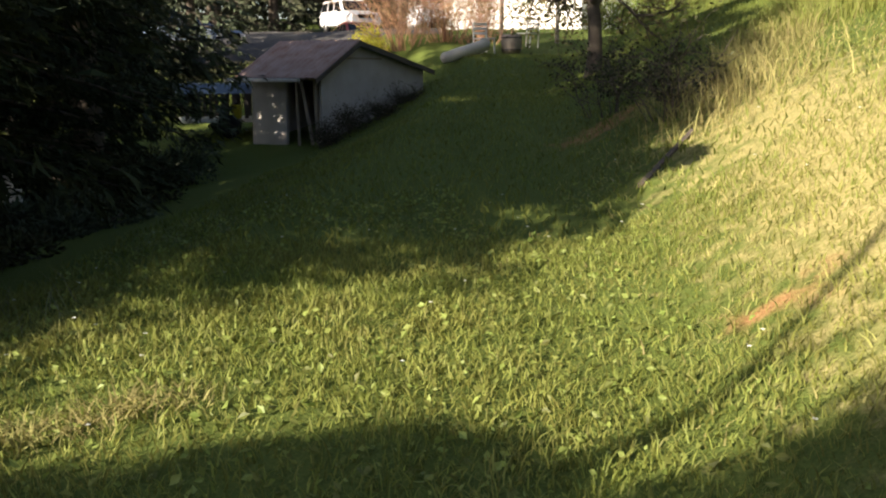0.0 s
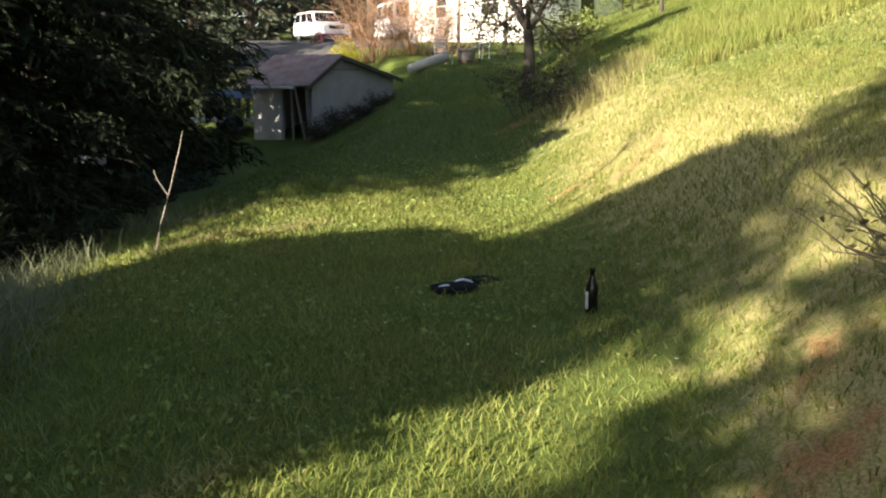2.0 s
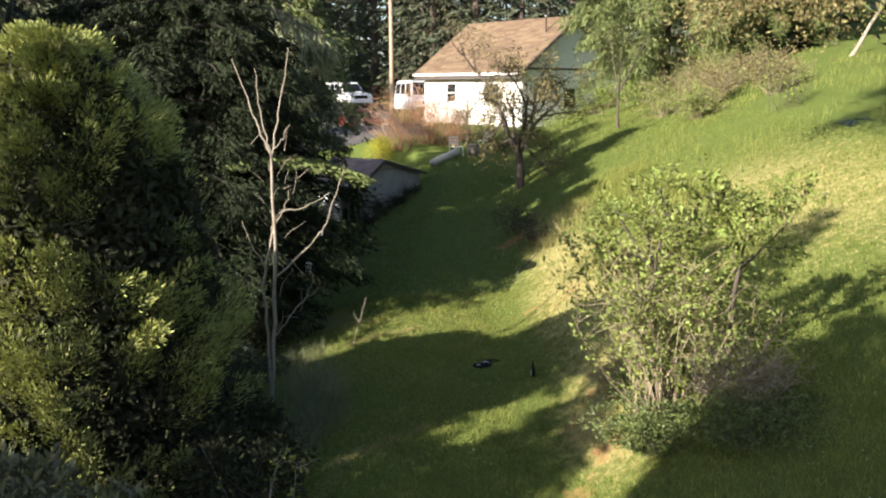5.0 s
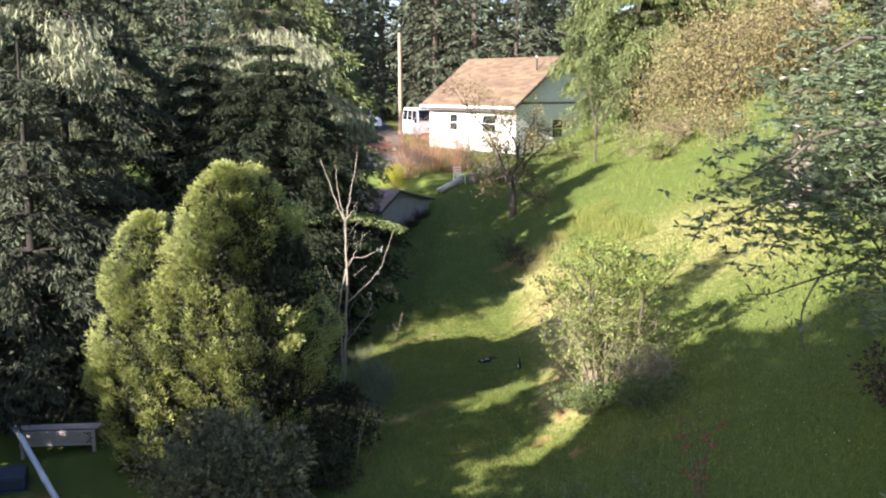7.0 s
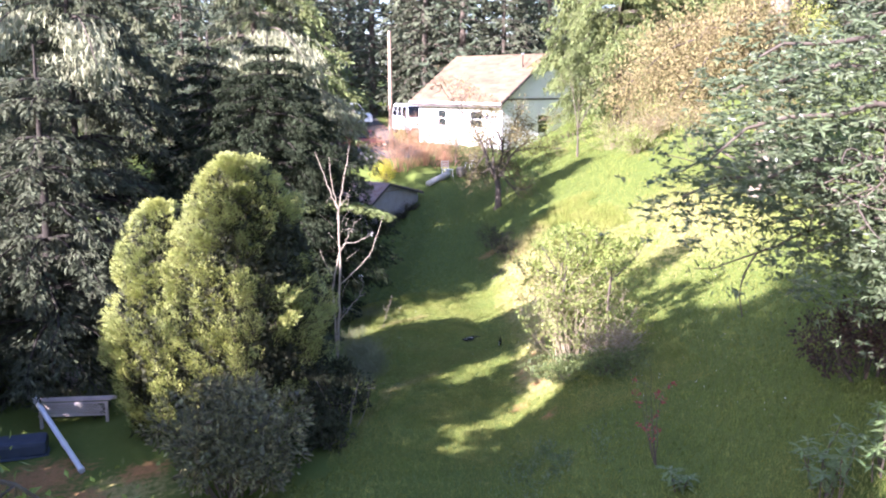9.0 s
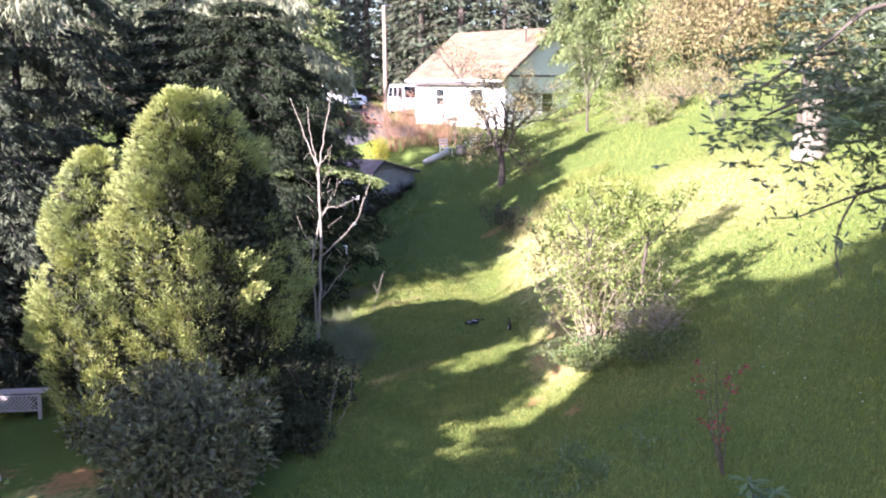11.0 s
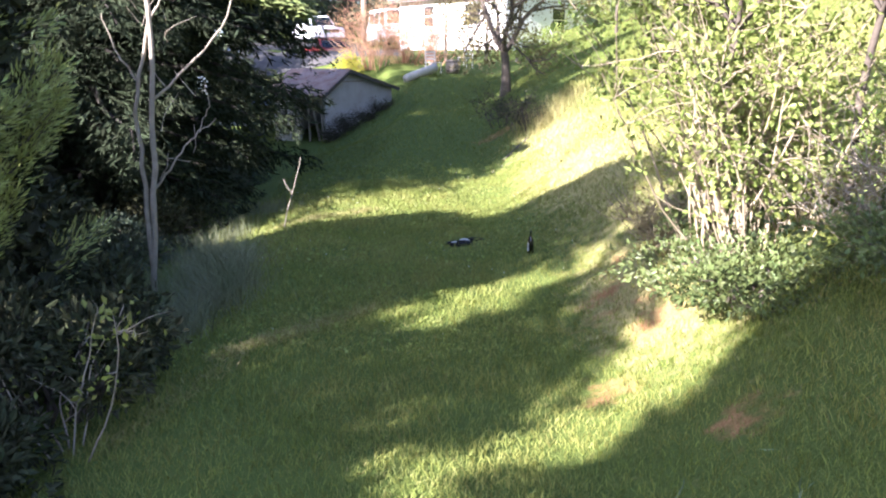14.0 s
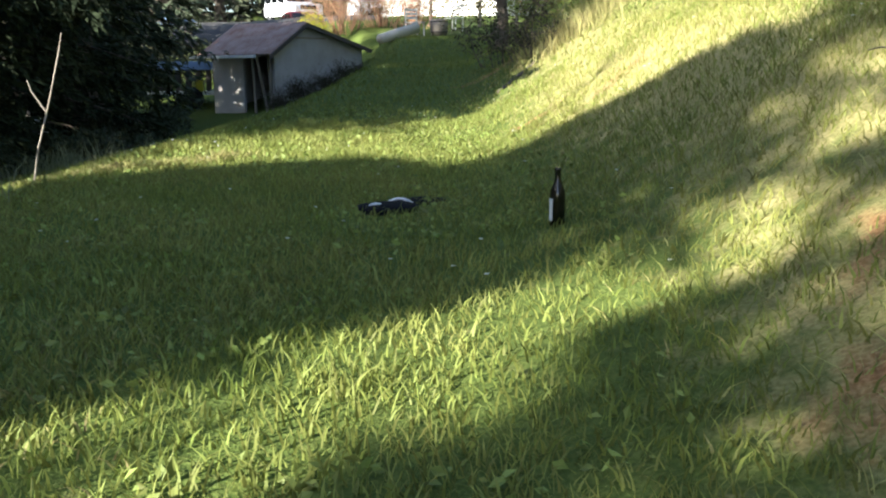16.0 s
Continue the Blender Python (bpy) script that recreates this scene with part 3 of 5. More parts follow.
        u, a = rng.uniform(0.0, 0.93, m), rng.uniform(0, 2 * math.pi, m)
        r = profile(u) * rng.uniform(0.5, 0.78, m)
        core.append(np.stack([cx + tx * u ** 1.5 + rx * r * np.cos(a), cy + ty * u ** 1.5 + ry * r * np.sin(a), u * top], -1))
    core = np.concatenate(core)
    crown("inner_foliage", rng, core, rng.normal(size=core.shape), 0.13 * rng.uniform(0.6, 1.4, len(core)), 0.5, "inner_shade_leaf", t, "dark inner foliage with shade put into its colour")
    stems.mesh("branchwork", "bark", t, kind="stuff")
    at, along, big = np.concatenate(at), np.concatenate(along), np.concatenate(big)
    crown("foliage", rng, at, along, big * rng.uniform(0.6, 1.4, len(at)), 0.24, "gold_leaf", t, face=np.concatenate(face))
    return t


def broadleaf(name, x, y, tall, seed, leaf, bark="bark", girth=0.12, fork=0.3, spread=0.7, leaves=3000, size=0.1, label="", levels=3, lean=(0, 0), bunch=0.22, z=None, kids=4, group="", width=0.5):
    """A tree with limbs that branch again, and leaves at the twigs."""
    rng = np.random.default_rng(seed)
    t = thing(name, x, y, (ground_at(x, y) if z is None else z) - 0.08, 0, label, "tree", group)
    trunk, limbs, tips = Tubes(), Tubes(), []
    pts = wander(rng, (0, 0, 0), (lean[0], lean[1], 1), tall * fork, 6, 0.05)
    trunk.add(pts, np.array([1.5, 1.12, 1.0, 0.95, 0.9, 0.87, 0.85]) * girth, 9)

    def grow(p, way, length, r, level):
        line = wander(rng, p, way, length, 6, 0.14, 0.03)
        limbs.add(line, np.linspace(r, r * 0.45, len(line)), 6 if level > 1 else 4)
        if level == 0:
            tips.append(line[2:])
            return
        for _ in range(kids):
            k = rng.integers(2, 7)
            d = line[min(k, 6)] - line[min(k, 6) - 1]
            d = d / np.linalg.norm(d) + rng.normal(size=3) * spread
            grow(line[min(k, 6)], d, length * rng.uniform(0.45, 0.75), r * 0.5, level - 1)
        tips.append(line[4:])
    for k in range(kids):
        a = 2 * math.pi * (k + rng.uniform(-0.2, 0.2)) / kids
        grow(pts[-1], (math.cos(a) * spread + lean[0], math.sin(a) * spread + lean[1], 0.9), tall * (1 - fork) * rng.uniform(0.55, 0.8), girth * 0.6, levels - 1)
    trunk.mesh("trunk", bark, t)
    limbs.mesh("branchwork", bark, t, kind="stuff")
    if leaves:
        pool = np.concatenate(tips)
        at = pool[rng.integers(0, len(pool), leaves)] + rng.normal(size=(leaves, 3)) * bunch
        crown("foliage", rng, at, rng.normal(size=(leaves, 3)) + [0, 0, 0.1], size * rng.uniform(0.6, 1.3, leaves), width, leaf, t)
    return t


# the golden cypress and the dark firs beyond it
cypress(-5.8, -3.3)
FIR = "tall dark fir with drooping grey-green boughs"
conifer("dark_fir", -5.5, 4.55, 9.0, 5.2, 11, "shaded_fir", 0.14, 10, 20, 0.34, FIR, "garden firs", density=105, spray=0.21, hang=0.8, slim=0.18, bark="shade_bark")
lit_tone_fir = conifer("dark_fir", -6.6, 9.8, 13.5, 5.8, 12, "lit_tone_fir", 0.30, 8, 11, 0.5, "tall fir with long drooping boughs in a lighter sunlit tone", "garden firs", density=90, hang=1.5, spray=0.27)
conifer("dark_fir", -7.2, 13.2, 9.5, 4.2, 21, "shaded_fir", 0.05, 8, 18, 0.35, FIR, "garden firs", density=36)
conifer("dark_fir", -7.6, 6.5, 9.5, 4.2, 22, "shaded_fir", 0.06, 8, 18, 0.35, FIR, "garden firs", density=36)
wide_fir = conifer("dark_fir", -11.2, 4.6, 14.0, 6.2, 13, "blue_fir", 0.05, 8, 14, 0.5, FIR, "garden firs", girth=0.13, density=58, spray=0.32, hang=1.2, bark="shade_bark")
conifer("dark_fir", -12.5, 12.0, 16.0, 6.4, 15, "lit_tone_fir", 0.05, 8, 13, 0.5, FIR, "garden firs", density=42, spray=0.38, hang=1.3)
conifer("cedar", -6.2, 16.6, 13.0, 6.8, 20, "cedar_leaf", 0.38, 8, 15, 0.45, "grey-green cedar with long drooping pale-tipped boughs", density=32, hang=0.9, spray=0.36)
conifer("dark_fir", -8.6, 19.4, 13.0, 5.0, 14, "fir_leaf", 0.03, 9, 22, 0.4, FIR, "garden firs", density=34, spray=0.36, hang=0.8)
conifer("dark_fir", -17.0, 9.0, 15.0, 5.0, 17, "fir_leaf", 0.03, 8, 20, 0.4, FIR, "garden firs", density=18, spray=0.45)
conifer("dark_fir", -10.7, 0.4, 9.0, 4.3, 23, "blue_fir", 0.04, 9, 11, 0.45, FIR, "garden firs", density=66, spray=0.28, hang=1.0, bark="shade_bark")
conifer("dark_fir", -14.4, 1.0, 12.0, 5.0, 25, "fir_leaf", 0.04, 9, 13, 0.45, FIR, "garden firs", density=36, spray=0.36, hang=1.0)
# low firs out of view, added to keep the garden in shade
unseen_low_fir = conifer("unseen_low_fir", -13.4, -8.0, 6.5, 3.6, 19, "fir_leaf", 0.03, 8, 16, 0.4, "unseen low bushy fir added to shade the garden", "low firs", density=15, spray=0.45, slim=0.3)
for fx, fy, fs in ((-14.6, -6.4, 1.05), (-12.6, -9.9, 0.8), (-16.5, -3.5, 1.1)):
    copy_thing(unseen_low_fir, pose(fx, fy, ground_at(fx, fy) - 0.1, 0, 0, fy * 47)).scale = (fs, fs, fs)


def low_bough(x, y, z, ex, ey, ez):
    """One long level bough that reaches out over the lawn's edge."""
    rng = np.random.default_rng(77)
    t = bpy.data.objects["dark_fir"]
    o = np.array(t.matrix_basis.translation)
    a, b = np.array((x, y, z)) - o, np.array((ex, ey, ez)) - o
    s = np.linspace(0, 1, 9)[:, None]
    line = a + (b - a) * s + np.array([0, 0, 0.35]) * np.sin(np.pi * s)
    limb = Tubes()
    limb.add(line, np.linspace(0.05, 0.008, 9), 6)
    limb.mesh("long_bough", "bark", t)
    k = 900
    f = rng.beta(1.8, 1.0, k)
    base = np.stack([np.interp(f, s[:, 0], line[:, c]) for c in range(3)], -1)
    d = (b - a) / np.linalg.norm(b - a)
    side = np.cross(d, (0, 0, 1.0))
    sg = rng.uniform(-1, 1, k)[:, None]
    at = base + side * sg * 0.9 * (1.1 - f[:, None]) + rng.normal(size=(k, 3)) * [0.05, 0.05, 0.04]
    # the cedar's pale leaf colour paints this fir bough as sunlit
    crown("bough_foliage", rng, at, d * 0.7 + side * np.sign(sg) * 0.8 + np.array([0, 0, -0.25]), 0.26 * rng.uniform(0.6, 1.3, k), 0.26, "cedar_leaf", t, "grey-green bough with sunlight put into its colour", fronds=True)


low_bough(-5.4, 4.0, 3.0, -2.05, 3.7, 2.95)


def hanging_bough(tree, a, b, k, seed, drop):
    """A long bough that hangs its sprays like a curtain, their pale colour standing for sunlight."""
    rng = np.random.default_rng(seed)
    o = np.array(tree.matrix_basis.translation)
    a, b = np.array(a) - o, np.array(b) - o
    s = np.linspace(0, 1, 9)[:, None]
    line = a + (b - a) * s + np.array([0, 0, 0.6]) * np.sin(np.pi * s) ** 1.3
    limb = Tubes()
    limb.add(line, np.linspace(0.04, 0.008, 9), 6)
    limb.mesh("long_bough", "bark", tree)
    f = rng.beta(2.4, 1.0, k)
    base = np.stack([np.interp(f, s[:, 0], line[:, c]) for c in range(3)], -1)
    d = (b - a) / np.linalg.norm(b - a)
    side = np.cross(d, (0, 0, 1.0))
    at = base + side * rng.normal(size=(k, 1)) * 0.42 - np.array([0, 0, 1.0]) * (rng.beta(1.0, 2.0, k) * drop)[:, None]
    # pale leaf copy: sunlight on the sprays is put into the colour
    crown("bough_foliage", rng, at, d * 0.35 + side * rng.normal(size=(k, 1)) * 0.35 + np.array([0, 0, -1.0]), 0.30 * rng.uniform(0.6, 1.3, k), 0.17, "sunlit_hang_leaf", tree, "grey-green hanging sprays with sunlight put into their colour", fronds=True)


hanging_bough(lit_tone_fir, (-6.6, 9.6, 8.4), (-4.6, 6.6, 7.6), 1500, 71, 1.0)
hanging_bough(lit_tone_fir, (-6.6, 9.6, 7.6), (-6.6, 6.0, 7.5), 1100, 72, 0.9)
hanging_bough(lit_tone_fir, (-6.6, 9.8, 6.6), (-3.1, 7.6, 5.9), 1300, 73, 0.9)
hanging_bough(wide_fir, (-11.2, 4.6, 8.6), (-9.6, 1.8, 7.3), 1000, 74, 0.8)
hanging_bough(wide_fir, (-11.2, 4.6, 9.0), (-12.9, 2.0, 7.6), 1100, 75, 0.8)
# unseen tall firs beside the flight's far end, added so shade crosses the meadow
TALL = "unseen tall fir with a bare lower trunk, added to cast shade"
unseen_tall_fir = conifer("unseen_tall_fir", -9.5, -16.2, 13.0, 3.5, 18, "fir_leaf", 0.48, 9, 15, 0.4, TALL, "shade firs", density=14, spray=0.5, slim=0.34)
for fx, fy, fs in ((-9.7, -15.2, 0.98), (-11.5, -19.9, 1.3), (-8.8, -19.4, 1.2), (-9.4, -21.6, 1.2), (-10.0, -23.4, 1.05), (-13.0, -20.2, 1.15), (-13.0, -24.5, 1.1), (-14.0, -28.5, 1.1)):
    girth_scale = 0.7 * fs if fx > -9.75 and fy > -16 else fs
    copy_thing(unseen_tall_fir, pose(fx, fy, ground_at(fx, fy) - 0.1, 0, 0, fy * 31)).scale = (girth_scale, girth_scale, fs)


def sapling(x, y):
    """A leafless young tree with pale forking stems."""
    t = thing("bare_sapling", x, y, ground_at(x, y) - 0.05, 0, "slender leafless sapling with pale forked stems", "tree")
    z0 = t.matrix_basis.translation.z
    twigs = Tubes()
    rng = np.random.default_rng(5)

    def stem(pts, r0, r1):
        line = np.array([(a - x, b - y, c - z0) for a, b, c in pts])
        fine = np.stack([np.interp(np.linspace(0, len(line) - 1, 14), np.arange(len(line)), line[:, c]) for c in range(3)], -1)
        fine[1:-1] += rng.normal(size=(12, 3)) * 0.012
        one = Tubes()
        one.add(fine, np.linspace(r0 * 0.72, r1 * 0.8, 14), 8)
        one.mesh("stem", "pale_bark", t)
    for pts, r0, r1 in (([(-0.09, -0.6), (-0.02, 0.9), (0.03, 1.72), (0.04, 2.62), (0.02, 3.71)], 0.05, 0.028), ([(0.02, 3.71), (-0.26, 4.4), (-0.53, 5.16)], 0.024, 0.008), ([(0.02, 3.71), (-0.12, 4.35), (-0.2, 5.03)], 0.02, 0.007), ([(0.02, 3.71), (0.15, 4.4), (0.32, 5.33)], 0.024, 0.008), ([(0.02, 3.75), (0.2, 3.95), (0.31, 4.19)], 0.012, 0.005),
                        ([(-0.07, -0.5), (-0.1, 0.7), (-0.15, 1.4), (-0.13, 2.0), (0.03, 2.62)], 0.04, 0.022), ([(-0.13, 2.0), (-0.33, 2.3), (-0.45, 2.69)], 0.016, 0.006), ([(0.04, 2.62), (0.17, 2.84), (0.5, 2.9), (0.83, 3.06)], 0.02, 0.006), ([(0.17, 2.84), (0.24, 3.0), (0.32, 3.2)], 0.01, 0.004),
                        ([(0.03, 1.8), (0.53, 2.25), (0.82, 2.6), (1.0, 3.1), (1.14, 3.54)], 0.022, 0.006), ([(0.0, 0.85), (0.38, 1.35), (0.68, 1.6)], 0.018, 0.006), ([(0.5, 1.45), (0.62, 1.75), (0.58, 2.0)], 0.009, 0.004)):
        stem([(x + dx, y, z) for dx, z in pts], r0, r1)
    for k in range(26):
        p = np.array([rng.uniform(-0.5, 0.9), rng.uniform(-0.2, 0.2), rng.uniform(1.2, 4.4)])
        p[0] *= 0.6
        twigs.add(wander(rng, p, (rng.normal(), rng.normal(), 1.2), rng.uniform(0.2, 0.5), 4, 0.2), np.linspace(0.006, 0.003, 5), 4)
    twigs.mesh("twig", "pale_bark", t, kind="stuff")
    at = np.concatenate([rng.normal(size=(12, 3)) * 0.03 + (a - x, b - y, c - z0) for a, b, c in ((x + 0.56, y, 1.9), (x + 0.55, y, 2.0), (x + 0.83, y, 3.06), (x + 0.75, y, 2.5))])
    crown("blossom", rng, at, rng.normal(size=at.shape), np.full(len(at), 0.028), 0.7, "white_flower", t, "small white blossoms on the branch tips")


sapling(-3.27, -0.35)

# slim firs out of view, placed only to shape shade on lawn and bank
conifer("unseen_slim_fir", -10.7, -9.0, 12.8, 1.9, 37, "fir_leaf", 0.66, 8, 11, 0.35, "unseen slim leaning fir with a high crown, added to shade the bank", density=34, spray=0.3, lean=(0.06, -0.072))
conifer("unseen_slim_fir", -9.86, -11.63, 14.5, 1.55, 36, "fir_leaf", 0.34, 7, 20, 0.35, "unseen slim fir added to shade the lawn", density=30, spray=0.34, slim=0.3)
conifer("unseen_slim_fir", -10.55, -11.55, 8.4, 2.1, 39, "fir_leaf", 0.35, 7, 13, 0.35, "unseen slim short fir added to shade the lawn", density=22, spray=0.3)
short_fir = conifer("unseen_slim_fir", -9.55, -13.5, 6.9, 1.6, 38, "fir_leaf", 0.4, 7, 12, 0.35, "unseen slim short fir added to shade the lawn", density=30, spray=0.34, slim=0.3)
copy_thing(short_fir, pose(-10.0, -12.95, ground_at(-10.0, -12.95) - 0.1, 0, 0, 75)).scale = (1.25, 1.25, 1.04)
copy_thing(short_fir, pose(-11.5, -11.2, ground_at(-11.5, -11.2) - 0.1, 0, 0, 140)).scale = (1.25, 1.25, (6.85 - ground_at(-11.5, -11.2)) / 6.9)
# unseen tree, added to break up the light on the lawn
broadleaf("unseen_dapple_tree", -8.7, -15.2, 8.4, 34, "shrub_leaf", "bark", 0.12, 0.36, 0.8, 8500, 0.13, "unseen leafy tree added to dapple the lawn", bunch=0.32)

# shrubs on the lawn bank
LOOSE = "loose many-stemmed shrub with pale stems and small yellow-green leaves"
scrub("shrub", 2.15, -3.25, 2.3, 1.5, 21, "shrub_leaf", "tan_bark", 40, 4200, 0.066, LOOSE, group="bank shrubs", twigs=7, upright=0.45, lean=(-0.12, 0.05), low=0.12, bunch=0.018, bend=0.10, twig_from=3)
scrub("shrub", 1.98, -3.15, 3.1, 1.0, 27, "shrub_leaf", "tan_bark", 14, 2000, 0.075, LOOSE, group="bank shrubs", twigs=8, upright=0.86, lean=(-0.10, 0.04), low=0.45, bunch=0.018, bend=0.10, twig_from=5)
scrub("shrub", 2.75, -3.3, 1.5, 1.2, 26, "shrub_leaf", "tan_bark", 22, 2200, 0.066, "leafy green shrub with thin pale stems on the bank", group="bank shrubs", twigs=7, upright=0.4, bunch=0.04, low=0.1)
YOUNG = "slim young tree with crooked dark limbs and clustered small leaves"
for k, (sx, sy, st, sf, sl, sn) in enumerate([(1.95, -3.05, 3.35, 0.60, (-0.05, 0.03), 2100), (2.95, -3.35, 2.95, 0.58, (0.03, 0.02), 2300)]):
    broadleaf("small_tree", sx, sy, st, 61 + k, "shrub_leaf", "bark", 0.034, sf, 0.75, sn, 0.078, YOUNG, 3, sl, 0.045, group="young trees")
mound("low_bush", 2.0, -4.1, 1.0, 0.7, 0.5, 24, "low_leaf", 6000, 0.05, "low dense green bush at the bank's foot", group="low bushes", lumps=14)
mound("low_bush", 2.9, -5.0, 1.25, 0.9, 0.5, 25, "low_leaf", 6500, 0.05, "low sprawling green bush in shade", group="low bushes", lumps=16)
mound("low_bush", 2.15, -2.75, 0.55, 0.5, 0.55, 23, "low_leaf", 2600, 0.05, "low green bush among dry twigs on the bank", group="low bushes", lumps=8)
scrub("dry_scrub", 2.9, -4.3, 0.8, 1.3, 27, "russet_leaf", "pale_bark", 26, 900, 0.05, "low tangle of dry brown stems under the shrubs", twigs=7, upright=0.1)
scrub("dry_scrub", 1.95, -2.3, 0.6, 0.9, 83, "russet_leaf", "tan_bark", 30, 500, 0.04, "low tangle of dry brown twigs on the bank", twigs=8, upright=0.15)
scrub("lip_shrub", 2.1, 8.6, 0.8, 0.9, 28, "dark_leaf", "bark", 14, 700, 0.05, "dark twiggy shrub on the bank's lip", twigs=6)
scrub("lip_shrub", 2.0, 11.2, 0.9, 1.2, 29, "dark_leaf", "bark", 14, 900, 0.05, "dark twiggy shrub on the bank's lip", twigs=6)

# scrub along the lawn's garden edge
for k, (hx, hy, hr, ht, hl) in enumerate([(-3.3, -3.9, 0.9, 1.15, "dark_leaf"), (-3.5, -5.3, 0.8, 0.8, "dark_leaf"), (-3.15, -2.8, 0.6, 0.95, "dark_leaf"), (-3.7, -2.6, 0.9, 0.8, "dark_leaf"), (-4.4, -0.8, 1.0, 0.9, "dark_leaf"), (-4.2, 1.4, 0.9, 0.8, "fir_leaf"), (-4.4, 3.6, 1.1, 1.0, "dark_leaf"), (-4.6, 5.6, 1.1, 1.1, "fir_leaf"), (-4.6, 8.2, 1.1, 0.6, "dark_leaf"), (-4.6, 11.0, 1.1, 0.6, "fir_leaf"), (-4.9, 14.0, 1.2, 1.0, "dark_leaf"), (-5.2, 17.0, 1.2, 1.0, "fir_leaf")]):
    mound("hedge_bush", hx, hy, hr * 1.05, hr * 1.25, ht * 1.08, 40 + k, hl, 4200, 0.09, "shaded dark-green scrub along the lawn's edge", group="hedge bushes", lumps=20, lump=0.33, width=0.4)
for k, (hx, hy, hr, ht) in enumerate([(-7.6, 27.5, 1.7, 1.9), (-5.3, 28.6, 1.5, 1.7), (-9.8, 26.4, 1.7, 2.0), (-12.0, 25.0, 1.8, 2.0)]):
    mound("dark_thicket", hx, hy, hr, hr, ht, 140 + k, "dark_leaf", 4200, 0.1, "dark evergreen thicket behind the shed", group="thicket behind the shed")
# two added thickets that only keep the sun off the lawn's left end
mound("dark_thicket", -5.2, -0.2, 1.0, 1.0, 2.1, 150, "dark_leaf", 4200, 0.09, "evergreen thicket beside the cypress, added to shade the lawn")
mound("dark_thicket", -6.25, 0.5, 0.85, 0.85, 2.25 - ground_at(-6.25, 0.5), 151, "dark_leaf", 4200, 0.09, "evergreen thicket beside the cypress, added to shade the lawn")
mound("glossy_bush", -5.0, -6.75, 1.55, 1.45, 2.75, 31, "glossy_leaf", 11000, 0.125, "loose dark glossy-leaved evergreen bush in front of the cypress", width=0.4, lumps=34, lump=0.27)

scrub("sunlit_sprig", -2.85, -4.75, 1.2, 0.7, 99, "bright_leaf", "pale_bark", 6, 130, 0.06, "thin pale branch with a few bright leaves at the lawn's edge", twigs=4, upright=0.3)

# trees by the house and on the meadow
broadleaf("apple_tree", 3.0, 19.0, 5.0, 51, "russet_leaf", "bark", 0.15, 0.28, 0.8, 9500, 0.10, "small gnarled apple tree with dense dark twigs and new leaves", 4, bunch=0.2, z=1.15)
house_cedar = conifer("cedar", 10.2, 26.4, 15.0, 6.2, 52, "cedar_leaf", 0.13, 9, 15, 0.5, "pale green cedar with long hanging sprays", density=80, girth=0.2, hang=1.9, spray=0.40, slim=0.15)
copy_thing(house_cedar, pose(15.2, 27.6, ground_at(15.2, 27.6) - 0.1, 0, 0, 140)).scale = (0.9, 0.9, 0.9)
broadleaf("slim_tree", 7.5, 23.3, 4.6, 152, "cedar_leaf", "bark", 0.055, 0.3, 0.5, 1800, 0.09, "slim dark-stemmed tree with sparse new leaves", kids=3, bunch=0.12)
for k, (bx, by, bt, bw) in enumerate([(8.9, 21.8, 1.5, 2.0), (10.0, 20.4, 1.8, 2.2), (11.3, 22.6, 2.0, 2.4), (11.6, 17.3, 1.7, 1.4), (9.2, 18.2, 1.1, 1.6)]):
    scrub("slope_scrub", bx, by, bt, bw, 170 + k, ("shrub_leaf", "russet_leaf")[k % 2], "tan_bark", 30, 2400, 0.09, "tangled green and brown scrub on the slope", group="scrub on the slope", twigs=8, upright=0.3)
big_tree = broadleaf("big_tree", 9.4, 4.1, 15.0, 53, "russet_leaf", "cream_bark", 0.34, 0.56, 0.8, 14000, 0.11, "big tree with a thick pale trunk and russet leaves")


def low_limbs(t, spec, mat, seed, k=2600, size=0.15, width=0.45, level=1.0, whorl=1):
    """Long hanging limbs with leaves along them; spec: rows of start height, bearing, length and droop."""
    rng = np.random.default_rng(seed)
    for h, bearing, length, sink in spec:
        a = radians(bearing)
        s = np.linspace(0, 1, 9)
        line = np.stack([np.cos(a) * s * length, np.sin(a) * s * length, h + 0.25 * length * s - sink * s ** 2], -1)
        line[1:] += rng.normal(size=(8, 3)) * 0.08
        limb = Tubes()
        limb.add(line, np.linspace(0.08, 0.015, 9), 7)
        limb.mesh("limb", "bark", t)
        f = rng.beta(2.0, 1.1, k)
        base = np.stack([np.interp(f, s, line[:, c]) for c in range(3)], -1)
        at = base + rng.normal(size=(k, 3)) * [0.45, 0.45, 0.4] - [0, 0, 0.25]
        at = np.repeat(at[::whorl], whorl, axis=0)[:k]
        crown("limb_foliage", rng, at, rng.normal(size=(k, 3)) * [1, 1, level] + [0, 0, -0.5 * level], size * rng.uniform(0.6, 1.3, k), width, mat, t)


low_limbs(big_tree, [(4.2, 165, 4.6, 2.2), (4.8, 195, 4.2, 2.0), (5.2, 140, 4.0, 1.6), (4.5, 100, 3.4, 1.4), (5.5, 230, 3.2, 1.8), (5.0, 60, 3.2, 1.5), (4.2, 255, 2.8, 2.4), (4.8, 215, 4.2, 3.0)], "russet_leaf", 153, 4200, 0.105)
rhododendron_tree = broadleaf("rhododendron_tree", 7.6, -10.4, 5.8, 54, "pale_leaf", "bark", 0.12, 0.22, 1.0, 6500, 0.12, "spreading tree with long glossy pale-backed leaves", lean=(-0.2, 0.0), kids=5, bunch=0.28, width=0.26)
